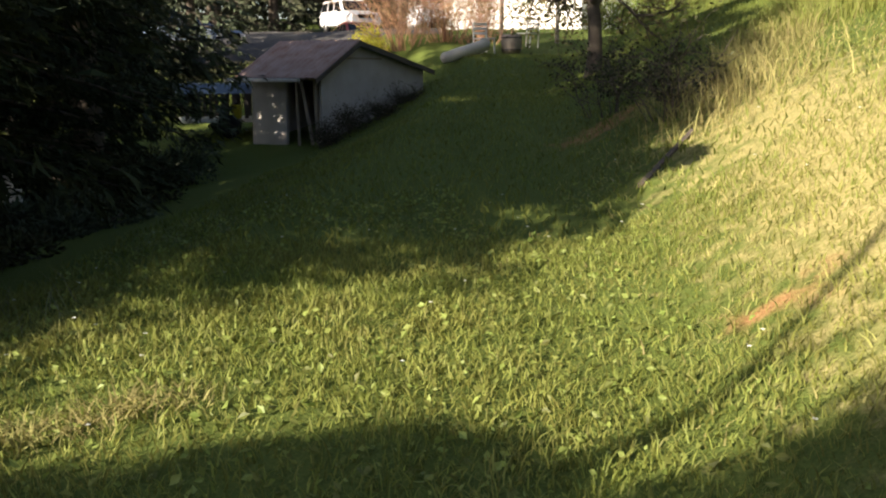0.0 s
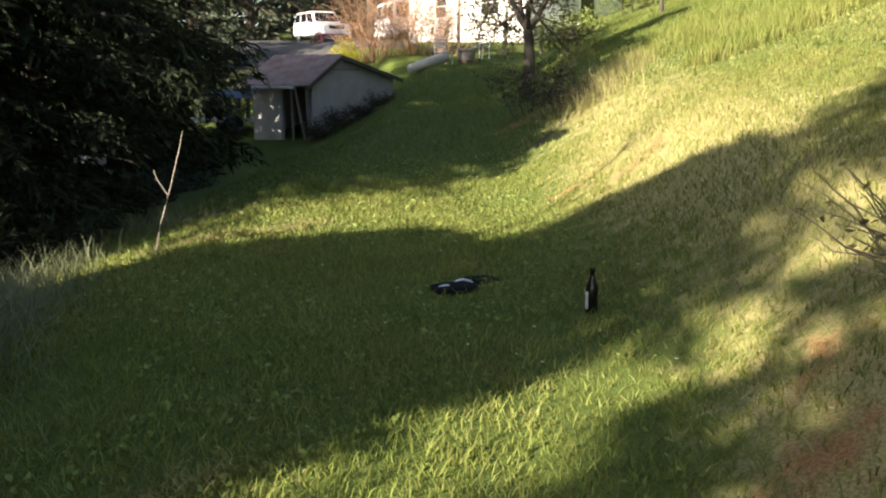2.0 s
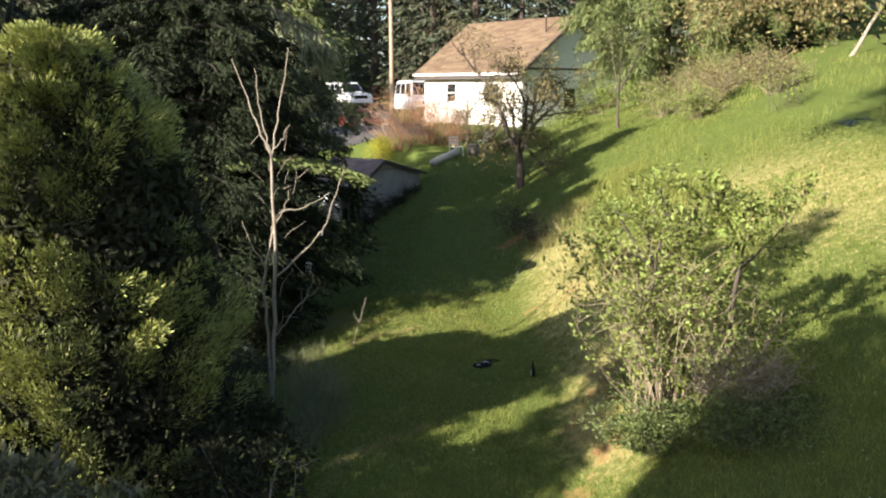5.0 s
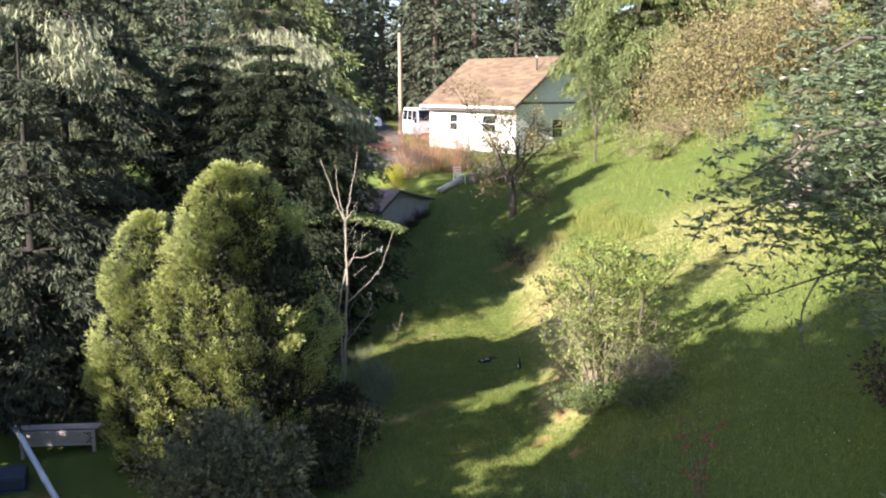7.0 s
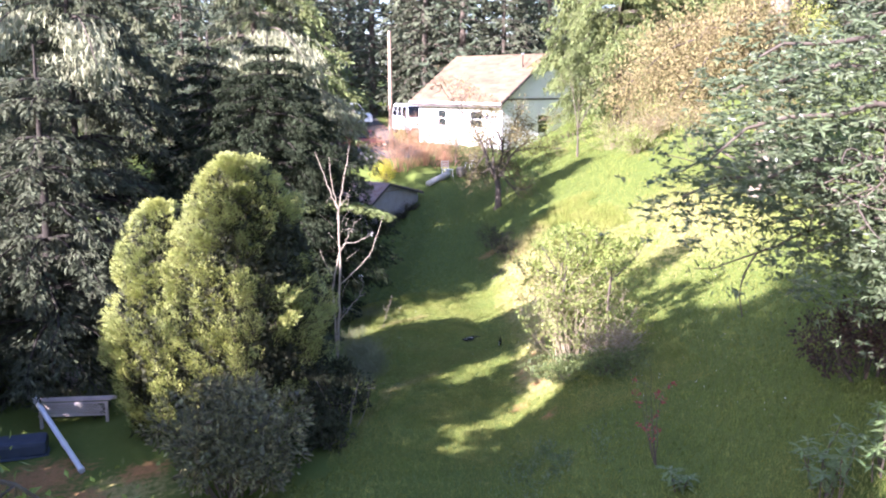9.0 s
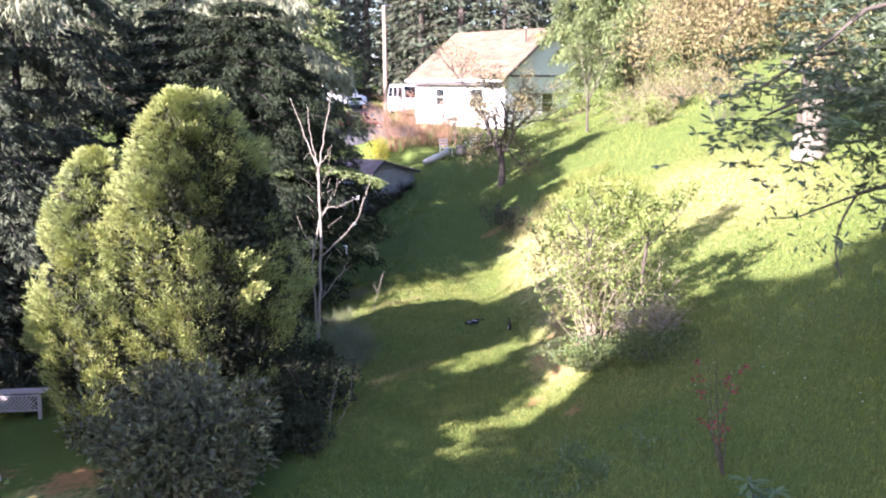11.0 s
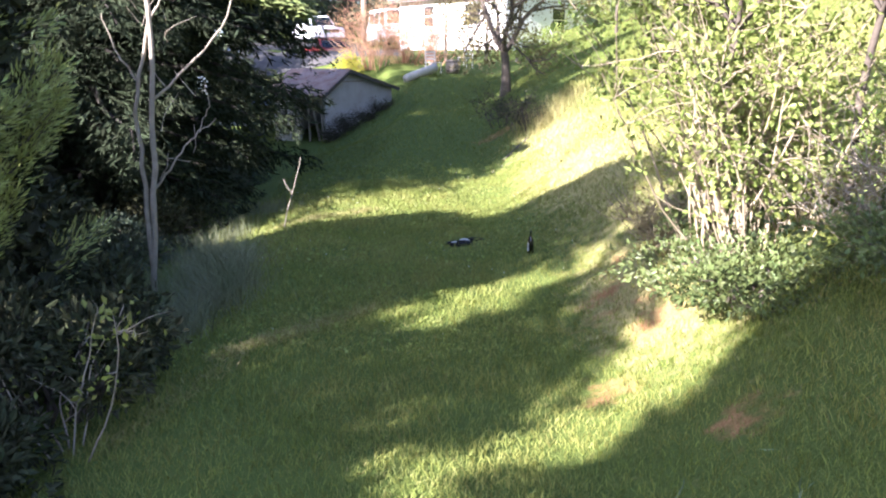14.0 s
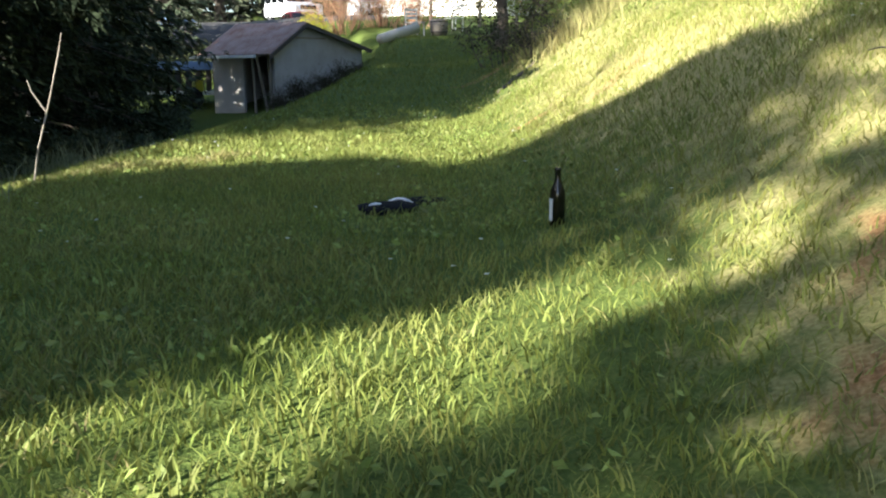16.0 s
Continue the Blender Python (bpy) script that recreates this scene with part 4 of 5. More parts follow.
low_limbs(rhododendron_tree, [(3.0, 172, 5.2, 1.6), (3.4, 158, 5.0, 1.6), (3.8, 186, 5.2, 1.7), (2.6, 148, 4.2, 1.0), (2.0, 200, 2.8, 1.2), (1.8, 230, 2.6, 1.0), (4.4, 165, 4.6, 1.4), (4.8, 180, 4.4, 1.2), (2.4, 160, 3.4, 1.0), (2.2, 178, 3.2, 1.1), (1.6, 150, 2.6, 0.6), (4.6, 140, 3.8, 1.0)], "pale_leaf", 154, 2400, 0.14, 0.27, 0.3, 8)
scrub("meadow_shrub", 10.3, 13.3, 1.8, 1.4, 55, "shrub_leaf", "bark", 12, 500, 0.08, "twiggy meadow shrub with thin upright stems")
def azalea(x, y, tall, lean):
    """A thin upright azalea: a few wavering stems with small leaves and tufts of red flowers at the side twigs."""
    rng = np.random.default_rng(56)
    t = thing("azalea", x, y, ground_at(x, y) - 0.05, 0, "thin upright azalea with red flower tufts and dark twigs", "shrub")
    tubes, heads, green = Tubes(), [], []
    for k in range(5):
        line = wander(rng, rng.normal(size=3) * 0.03, (lean[0] + rng.normal() * 0.1, lean[1] + rng.normal() * 0.1, 1), tall * rng.uniform(0.6, 1.0), 9, 0.09)
        line[:, 2] = np.abs(line[:, 2])
        tubes.add(line, np.linspace(0.011, 0.003, len(line)), 5)
        for m in range(3, len(line)):
            if rng.uniform() < 0.7:
                a = rng.uniform(0, 2 * math.pi)
                twig = wander(rng, line[m], (math.cos(a), math.sin(a), 0.7), rng.uniform(0.08, 0.3), 3, 0.15)
                tubes.add(twig, [0.004, 0.003, 0.0025, 0.002], 4)
                green.append(twig[1:])
                if rng.uniform() < 0.55:
                    heads.append(twig[-1])
    tubes.mesh("branchwork", "bark", t, kind="stuff")
    heads, green = np.array(heads), np.concatenate(green)
    at = np.repeat(heads, 13, 0) + rng.normal(size=(13 * len(heads), 3)) * 0.03
    crown("blossom", rng, at, rng.normal(size=at.shape) + [0, 0, 0.3], 0.055 * rng.uniform(0.7, 1.3, len(at)), 0.6, "red_flower", t, "red flower tufts")
    at = np.repeat(green, 3, 0) + rng.normal(size=(3 * len(green), 3)) * 0.03
    crown("foliage", rng, at, rng.normal(size=at.shape) + [0, 0, 0.4], 0.045 * rng.uniform(0.7, 1.3, len(at)), 0.45, "whorl_leaf", t)


azalea(2.4, -9.4, 1.85, (-0.16, 0.02))
mound("red_bush", 6.0, -9.0, 1.1, 1.0, 1.6, 57, "red_leaf", 4000, 0.08, "dark red-leaved bush in shade")


def whorled_shrub(x, y, stems, wide, tall, seed):
    """A young rhododendron: upright stems, each with whorls of long drooping leaves at its head."""
    rng = np.random.default_rng(seed)
    t = thing("rhododendron", x, y, ground_at(x, y) - 0.05, 0, "young rhododendron with whorls of long leaves", "shrub", "young rhododendrons")
    tubes, at, along = Tubes(), [], []
    for _ in range(stems):
        a, r = rng.uniform(0, 2 * math.pi), math.sqrt(rng.uniform(0, 1)) * wide
        line = wander(rng, (math.cos(a) * r * 0.5, math.sin(a) * r * 0.5, 0), (math.cos(a) * r * 0.6, math.sin(a) * r * 0.6, 1.0), tall * rng.uniform(0.55, 1.1), 6, 0.09)
        tubes.add(line, np.linspace(0.013, 0.007, 7), 6)
        for node, count in ((6, 9), (5, 6), (3, 4)):
            for b in np.arange(count) * 2 * math.pi / count + rng.uniform(0, 6):
                at.append(line[node])
                along.append((math.cos(b), math.sin(b), rng.uniform(-0.55, 0.25)))
    tubes.mesh("branchwork", "bark", t, kind="stuff")
    crown("foliage", rng, np.array(at), np.array(along), 0.23 * rng.uniform(0.7, 1.2, len(at)), 0.27, "whorl_leaf", t, fold=0.15, face=np.tile([0.0, 0.0, 1.0], (len(at), 1)))


for wx, wy, wn, ww, wt, ws in ((4.0, -12.0, 10, 0.5, 0.95, 58), (4.75, -12.0, 9, 0.45, 0.9, 59), (5.3, -12.3, 8, 0.4, 0.9, 61), (2.45, -10.5, 3, 0.15, 0.35, 60)):
    whorled_shrub(wx, wy, wn, ww, wt, ws)
for k, (rx, ry, rt) in enumerate([(-1.3, 30.2, 2.9), (0.1, 30.9, 3.2), (1.2, 30.4, 2.3)]):
    scrub("red_twig_shrub", rx, ry, rt, 2.4, 90 + k, "russet_leaf", "red_twig", 46, 900, 0.07, "leafless thicket of russet-red twigs by the house", group="red twig thicket", twigs=10, upright=0.35)
for k, (rx, ry, rt) in enumerate([(6.2, 30.5, 1.3), (8.6, 31.6, 1.5), (10.5, 29.5, 1.4), (5.2, 26.5, 0.9), (11.5, 24.5, 1.5)]):
    mound("house_bush", rx, ry, 1.3, 1.1, rt, 95 + k, "shrub_leaf", 2600, 0.09, "rough green bush on the slope by the house", group="bushes by the house")
for k, (bx, by, bt) in enumerate([(-2.15, 22.1, 0.62), (-1.5, 22.9, 0.42), (-2.6, 21.3, 0.5), (-0.9, 23.8, 0.24)]):
    scrub("wall_scrub", bx, by, bt, 1.0, 190 + k, "dark_leaf", "bark", 26, 900, 0.05, "dark twiggy scrub against the shed wall", group="scrub by the shed", twigs=7, upright=0.5)
mound("yellow_bush", -2.2, 30.0, 0.8, 0.8, 1.3, 60, "yellow", 2500, 0.07, "small bright yellow-green bush behind the shed")

# woods behind the house: a few trees built once, then copied
rng_w = random.Random(4)
wood_kinds = [conifer("woodland_fir", -30, 75, 18.0, 4.4, 70, "fir_leaf", 0.05, 7, 20, 0.4, "dark fir in the woods behind the house", "woodland trees", density=11, spray=0.62, fronds=False, slim=0.3),
              conifer("woodland_fir", 22, 62, 16.0, 4.6, 71, "blue_fir", 0.04, 7, 20, 0.4, "dark fir in the woods behind the house", "woodland trees", density=11, spray=0.62, fronds=False, slim=0.3)]
for k in range(60):
    x, y = -44 + 92 * (k % 20) / 19 + rng_w.uniform(-2, 2), 60 + 16 * (k // 20) + rng_w.uniform(-4, 5)
    m = pose(x, y, ground_at(x, y) - 0.1, 0, 0, rng_w.uniform(0, 360))
    o = copy_thing(wood_kinds[k % 2], m)
    s = rng_w.uniform(0.95, 1.3)
    o.scale = (s, s, s)
# the last six, mostly out of view, are added to block eastern skylight
for x, y, s in [(18, 30, 0.8), (22, 20, 0.85), (25, 38, 1.0), (16, 42, 0.9), (-20, 30, 1.0), (-16, 42, 0.9), (-22, 12, 1.0), (-20, -2, 0.8), (-8.2, 31.5, 0.5), (-11.5, 30.5, 0.6), (-14, 33, 0.6), (21, 12, 0.8), (19, 3, 0.85), (22, -6, 0.9), (18.5, -14, 0.8), (25, -22, 0.95), (27, 4, 1.0)]:
    o = copy_thing(wood_kinds[int(x) % 2], pose(x, y, ground_at(x, y) - 0.1, 0, 0, x * 40))
    o.scale = (s, s, s)


# ---- the house ----
def house():
    """White single-storey house, gable roof; its own x runs along the front, y back into the depth."""
    t = thing("house", 5.09, 35.59, 2.95, 126.1, "white single-storey house with a brown shingled gable roof", "house")
    W, D, H, R = 8.5, 7.6, 2.85, 2.75  # front length, depth, wall height, roof rise
    # own axes: +x from the near corner along the front, -y into the depth
    bm = bmesh.new()
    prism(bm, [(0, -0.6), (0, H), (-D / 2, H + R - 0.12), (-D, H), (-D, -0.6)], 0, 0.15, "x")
    # shade on this wall is put into a greyer copy of the white
    wall = part("gable_wall", bm, "shaded_white_paint", t, "gable wall with shade put into its pale grey colour")
    bm = bmesh.new()
    prism(bm, [(0, -0.6), (0, H), (-D / 2, H + R - 0.12), (-D, H), (-D, -0.6)], W - 0.15, W, "x")
    part("gable_wall", bm, "white_paint", t)
    bm = bmesh.new()
    box(bm, 0.153, -0.15, -0.6, W - 0.153, 0, H)
    part("front_wall", bm, "white_paint", t, "sunlit white front wall")
    bm = bmesh.new()
    box(bm, 0.153, -D, -0.6, W - 0.153, -D + 0.15, H)
    part("back_wall", bm, "white_paint", t)
    o, over = 0.45, 0.4
    slope = R / (D / 2)
    for sgn in (0, 1):
        bm = bmesh.new()
        y0, y1 = (o, -D / 2) if not sgn else (-D - o, -D / 2)
        z0, z1 = H - o * slope, H + R
        prism(bm, [(y0, z0 + 0.02), (y1, z1 + 0.02), (y1, z1 + 0.14), (y0, z0 + 0.14)], -over, W + over, "x")
        roof = part("roof", bm, "roof", t, "brown shingled roof slope")
        if not sgn:
            # shingle courses
            n = 22
            bm = bmesh.new()
            for c in range(n):
                a, b = c / n, (c + 1.12) / n
                ya, za, yb, zb = y0 + (y1 - y0) * a, z0 + (z1 - z0) * a, y0 + (y1 - y0) * min(b, 1), z0 + (z1 - z0) * min(b, 1)
                xx = -over
                rr = random.Random(c)
                while xx < W + over - 0.05:
                    w = rr.uniform(0.5, 0.9)
                    x2 = min(xx + w, W + over)
                    prism(bm, [(ya, za + 0.15), (yb, zb + 0.145), (yb, zb + 0.155), (ya, za + 0.175)], xx + 0.004, x2 - 0.004, "x")
                    xx = x2
            tagged(part("shingles", bm, "roof", roof), kind="stuff")
    bm = bmesh.new()
    box(bm, -over, o, H - o * slope - 0.02, W + over, o + 0.12, H - o * slope + 0.12, 0.03)
    part("gutter", bm, "trim", t, "white gutter")
    bm = bmesh.new()
    box(bm, -over, o - 0.03, H - o * slope - 0.2, W + over, o - 0.005, H - o * slope - 0.025)
    part("fascia", bm, "dark_trim", t)
    for xx in (-over - 0.04, W + over):
        for sgn in (0, 1):
            bm = bmesh.new()
            y0 = o if not sgn else -D - o
            prism(bm, [(y0, H - o * slope - 0.05), (-D / 2, H + R - 0.05), (-D / 2, H + R + 0.15), (y0, H - o * slope + 0.15)], xx, xx + 0.04, "x")
            part("bargeboard", bm, "dark_trim", t)
    bm = bmesh.new()
    box(bm, -0.03, -D, H - 0.06, -0.004, 0, H + 0.06)
    part("trim_board", bm, "dark_trim", t)
    # windows
    for side, c, zc, w, h in (("g", -3.6, 1.25, 0.9, 1.1), ("g", -6.3, 1.25, 0.9, 1.1), ("f", 5.9, 1.55, 0.8, 1.0), ("f", 2.4, 1.55, 1.2, 1.0)):
        win = thing("window", 0, 0, 0)
        win.parent = t
        fr, gl, sill = bmesh.new(), bmesh.new(), bmesh.new()
        def put(bm, a0, z0, a1, z1, d0, d1):
            if side == "g":
                box(bm, -d1, a0, z0, -d0, a1, z1)
            else:
                box(bm, a0, d0, z0, a1, d1, z1)
        for a0, z0, a1, z1 in ((c - w / 2 - 0.07, zc - h / 2 - 0.07, c - w / 2, zc + h / 2 + 0.07), (c + w / 2, zc - h / 2 - 0.07, c + w / 2 + 0.07, zc + h / 2 + 0.07), (c - w / 2, zc + h / 2, c + w / 2, zc + h / 2 + 0.07), (c - w / 2, zc - h / 2 - 0.07, c + w / 2, zc - h / 2), (c - w / 2, zc - 0.02, c + w / 2, zc + 0.02)):
            put(fr, a0, z0, a1, z1, 0.004, 0.05)
        put(gl, c - w / 2, zc - h / 2, c + w / 2, zc + h / 2, 0.004, 0.02)
        put(sill, c - w / 2 - 0.12, zc - h / 2 - 0.12, c + w / 2 + 0.12, zc - h / 2 - 0.073, 0.004, 0.09)
        part("frame", fr, "trim", win), part("pane", gl, "glass", win), part("sill", sill, "trim", win)
    bm = bmesh.new()
    lathe(bm, [(0.05, 0), (0.05, 1.2), (0.09, 1.2), (0.09, 1.32)], 12, Matrix.Translation((0.9, -2.6, H + 1.6)))
    part("vent_pipe", bm, "chrome", t, "grey metal roof vent pipe")
    return t


house()


# ---- the shed ----
def shed():
    """Old shed; own x along the front from the near corner, -y into the depth."""
    t = thing("shed", -2.8, 22.0, -0.80, 144.8, "weathered grey wooden shed with a rusty roof and open door", "shed")
    W, D, H, A = 2.3, 3.95, 2.05, 2.72
    ridge = -1.2
    bm = bmesh.new()
    prism(bm, [(0, 0), (0, H), (ridge, A - 0.06), (-D, H + 0.05), (-D, 0)], 0, 0.08, "x")
    part("gable_wall", bm, "shed_wall", t)
    bm = bmesh.new()
    prism(bm, [(0, 0), (0, H), (ridge, A - 0.06), (-D, H + 0.05), (-D, 0)], W - 0.08, W, "x")
    part("gable_wall", bm, "shed_wall", t)
    bm = bmesh.new()
    box(bm, 0.083, -D, 0, W - 0.083, -D + 0.08, H)
    part("back_wall", bm, "shed_wall", t)
    bm = bmesh.new()
    box(bm, 1.15, -0.08, 0, W - 0.083, 0, H)
    part("front_wall", bm, "shed_wall", t, "weathered plywood front panel")
    bm = bmesh.new()
    box(bm, 0.083, -0.08, 1.78, 1.147, 0, H)
    part("lintel", bm, "wood", t)
    bm = bmesh.new()
    box(bm, 0.083, -D + 0.08, 0.0, W - 0.083, -0.08, 0.06)
    part("floor_boards", bm, "dark", t)
    for sgn, y0, z0 in ((0, 0.38, H - 0.22), (1, -D - 0.25, H - 0.02)):
        bm = bmesh.new()
        n = 30
        xs = [-0.18 + (W + 0.4) * i / n for i in range(n + 1)]
        for i in range(n):
            za, zb = (0.025 if i % 2 else 0.0), (0.0 if i % 2 else 0.025)
            v = [bm.verts.new(p) for p in ((xs[i], y0, z0 + za), (xs[i + 1], y0, z0 + zb), (xs[i + 1], ridge, A + zb), (xs[i], ridge, A + za))]
            bm.faces.new(v)
        bmesh.ops.remove_doubles(bm, verts=bm.verts, dist=0.001)
        bmesh.ops.solidify(bm, geom=bm.faces[:], thickness=0.012)
        part("roof_sheet", bm, "rust", t, "rust-streaked corrugated roof sheet")
    bm = bmesh.new()
    box(bm, 0.3, 0.38, H - 0.30, W + 0.45, 0.47, H - 0.22, 0.015)
    part("gutter", bm, "trim", t, "white plastic gutter")
    for sgn, y0, z0 in ((0, 0.38, H - 0.22), (1, -D - 0.25, H - 0.02)):
        bm = bmesh.new()
        prism(bm, [(y0, z0 - 0.12), (ridge, A - 0.13), (ridge, A - 0.012), (y0, z0 - 0.012)], -0.20, -0.16, "x")
        part("bargeboard", bm, "dark_trim", t)
    bm = bmesh.new()
    box(bm, -0.02, -2.2, H + 0.23, -0.004, -0.6, H + 0.27)
    part("trim_board", bm, "wood", t)
    for x0, x1, lean in ((0.62, 0.66, 0.03), (0.12, 0.17, 0.22), (0.0, 0.06, 0.05)):
        bm = bmesh.new()
        m = Matrix.Translation((x0, 0.06, 0)) @ Matrix.Rotation(lean, 4, "Y")
        box(bm, 0, 0, 0, x1 - x0 + 0.02, 0.05, 1.85, 0.005, m)
        part("post", bm, "wood", t, "pale leaning timber post")
    bm = bmesh.new()
    box(bm, 0.1, -0.75, 0.06, 0.14, -0.1, 1.75, 0.005)
    part("door", bm, "wood", t, "open plank door")
    return t


shed()


# ---- the drive ----
def drive():
    """A gravel drive laid over the ground behind the shed."""
    xs, ys = np.arange(-16, 0.6, 0.6), np.arange(32.5, 64, 0.6)
    keep = {}
    verts, faces = [], []
    for j, y in enumerate(ys):
        for i, x in enumerate(xs):
            keep[i, j] = len(verts)
            verts.append((x - 0.12 * (y - 33) * (x > -6), y, ground_at(x - 0.12 * (y - 33) * (x > -6), y) + 0.03))
    for j in range(len(ys) - 1):
        for i in range(len(xs) - 1):
            faces.append((keep[i, j], keep[i + 1, j], keep[i + 1, j + 1], keep[i, j + 1]))
    tagged(raw("gravel_drive", verts, faces, "gravel", smooth=True), "grey gravel drive behind the shed", "drive", kind="structure")


drive()


# ---- pole and vehicles ----
def utility_pole(x, y):
    t = thing("utility_pole", x, y, ground_at(x, y) - 0.2, 0, "weathered wooden utility pole", "pole")
    tb = Tubes()
    tb.add([(0, 0, 0), (0.0, 0, 4), (-0.04, 0, 8.2)], [0.15, 0.135, 0.115], 14)
    tb.mesh("post", "pole_wood", t)
    bm = bmesh.new()
    lathe(bm, [(0.118, 8.2), (0.1, 8.24), (0.01, 8.25)], 14, Matrix.Translation((-0.04, 0, 0)))
    part("cap", bm, "chrome", t)


utility_pole(-1.9, 43.8)


def car(name, x, y, z, turn, paint, label, kind="suv"):
    """A vehicle facing its own +x: shell, glasshouse, windows, wheels, lamps."""
    t = thing(name, x, y, z, turn, label, "car")
    L, Wd, Hh = {"suv": (4.8, 1.9, 1.8), "sedan": (4.6, 1.8, 1.45), "van": (5.4, 2.0, 2.2)}[kind]
    hw = Wd / 2
    belt, nose = {"suv": (1.08, 0.98), "sedan": (0.92, 0.82), "van": (1.2, 1.05)}[kind]
    bm = bmesh.new()
    prism(bm, [(-L / 2, 0.35), (-L / 2 + 0.05, belt), (L / 2 - 1.35, belt), (L / 2 - 0.15, nose), (L / 2, nose - 0.25), (L / 2, 0.35)], -hw, hw, "y")
    bmesh.ops.bevel(bm, geom=bm.edges[:], offset=0.07, segments=3, affect="EDGES")
    body = part("body", bm, paint, t)
    back, front = {"suv": (-L / 2 + 0.06, L / 2 - 1.3), "sedan": (-L / 2 + 0.8, L / 2 - 1.4), "van": (-L / 2 + 0.06, L / 2 - 1.0)}[kind]
    rb, rf = {"suv": (0.15, 0.75), "sedan": (0.6, 0.8), "van": (0.06, 0.7)}[kind]
    bm = bmesh.new()
    lo = [(back, -hw + 0.05), (front, -hw + 0.05), (front, hw - 0.05), (back, hw - 0.05)]
    hi = [(back + rb, -hw + 0.22), (front - rf, -hw + 0.22), (front - rf, hw - 0.22), (back + rb, hw - 0.22)]
    a, b = [bm.verts.new((p, q, belt - 0.02)) for p, q in lo], [bm.verts.new((p, q, Hh)) for p, q in hi]
    bm.faces.new(a[::-1]), bm.faces.new(b)
    for i in range(4):
        bm.faces.new((a[i], a[(i + 1) % 4], b[(i + 1) % 4], b[i]))
    bmesh.ops.bevel(bm, geom=bm.edges[:], offset=0.06, segments=3, affect="EDGES")
    part("cabin", bm, paint, t)

    def pane(quad, out, nm):
        bm = bmesh.new()
        v = [bm.verts.new(Vector(p) + Vector(out) * 0.008) for p in quad]
        f = bm.faces.new(v)
        bmesh.ops.solidify(bm, geom=[f], thickness=0.006)
        part(nm, bm, "glass", t)

    def lerp(p, q, u):
        return tuple(p[i] + (q[i] - p[i]) * u for i in range(3))
    for s in (-1, 1):
        for k in range(3):
            u0, u1 = 0.05 + 0.31 * k, 0.05 + 0.31 * k + 0.27
            b0, b1 = (back, s * (hw - 0.05), belt), (front, s * (hw - 0.05), belt)
            t0, t1 = (back + rb, s * (hw - 0.22), Hh), (front - rf, s * (hw - 0.22), Hh)
            p0, p1, q0, q1 = lerp(b0, b1, u0), lerp(b0, b1, u1), lerp(t0, t1, u0), lerp(t0, t1, u1)
            pane([lerp(p0, q0, 0.12), lerp(p1, q1, 0.12), lerp(p1, q1, 0.82), lerp(p0, q0, 0.82)], (0, s, 0.25), "side_window")
    f0, f1 = (front, -hw + 0.05, belt), (front, hw - 0.05, belt)
    g0, g1 = (front - rf, -hw + 0.22, Hh), (front - rf, hw - 0.22, Hh)
    pane([lerp(lerp(f0, f1, 0.06), lerp(g0, g1, 0.06), 0.1), lerp(lerp(f0, f1, 0.94), lerp(g0, g1, 0.94), 0.1), lerp(lerp(f0, f1, 0.94), lerp(g0, g1, 0.94), 0.88), lerp(lerp(f0, f1, 0.06), lerp(g0, g1, 0.06), 0.88)], (0.8, 0, 0.6), "windscreen")
    for sx in (-L / 2 + 0.95, L / 2 - 0.95):
        for s in (-1, 1):
            wheel = thing("wheel", sx, s * (hw - 0.12), 0.34, 0)
            wheel.parent = t
            turn_m = Matrix.Rotation(radians(90), 4, "X")
            bm = bmesh.new()
            lathe(bm, [(0.2, -0.11), (0.31, -0.11), (0.34, -0.07), (0.34, 0.07), (0.31, 0.11), (0.2, 0.11)], 20, turn_m)
            part("tyre", bm, "rubber", wheel)
            bm = bmesh.new()
            lathe(bm, [(0.05, -0.125), (0.2, -0.118), (0.2, 0.118), (0.05, 0.125)], 14, turn_m)
            part("rim", bm, "chrome", wheel)
    for s in (-1, 1):
        bm = bmesh.new()
        box(bm, L / 2 - 0.06, s * (hw - 0.12) - 0.16 * (s > 0) - 0.04, nose - 0.28, L / 2 + 0.015, s * (hw - 0.12) + 0.16 * (s < 0) + 0.04, nose - 0.12, 0.02)
        part("headlight", bm, "trim", t)
        bm = bmesh.new()
        box(bm, front - 0.25, s * hw, belt - 0.02, front - 0.1, s * (hw + 0.16), belt + 0.12, 0.02)
        part("mirror", bm, "black_plastic", t)
    bm = bmesh.new()
    box(bm, L / 2 - 0.04, -0.5, nose - 0.32, L / 2 + 0.02, 0.5, nose - 0.1, 0.02)
    part("grille", bm, "black_plastic", t)
    bm = bmesh.new()
    box(bm, L / 2 - 0.1, -hw + 0.05, 0.35, L / 2 + 0.08, hw - 0.05, 0.55, 0.04)
    part("bumper", bm, paint if kind == "suv" else "black_plastic", t)
    return t


car("suv", -5.3, 55.0, ground_at(-5.3, 55.0) + 0.03, -62, "car_white", "white four-door estate off-roader parked on the rise")
car("red_car", -3.85, 44.5, ground_at(-3.85, 44.5) + 0.02, -68, "car_red", "dark red saloon car parked on the drive behind the shed", "sedan")
car("blue_car", -10.5, 40.0, 2.0, -30, "car_blue", "blue-grey saloon car under the firs", "sedan")
car("white_van", -0.2, 47.5, 3.05, -75, "car_white", "white van parked beside the house", "van")


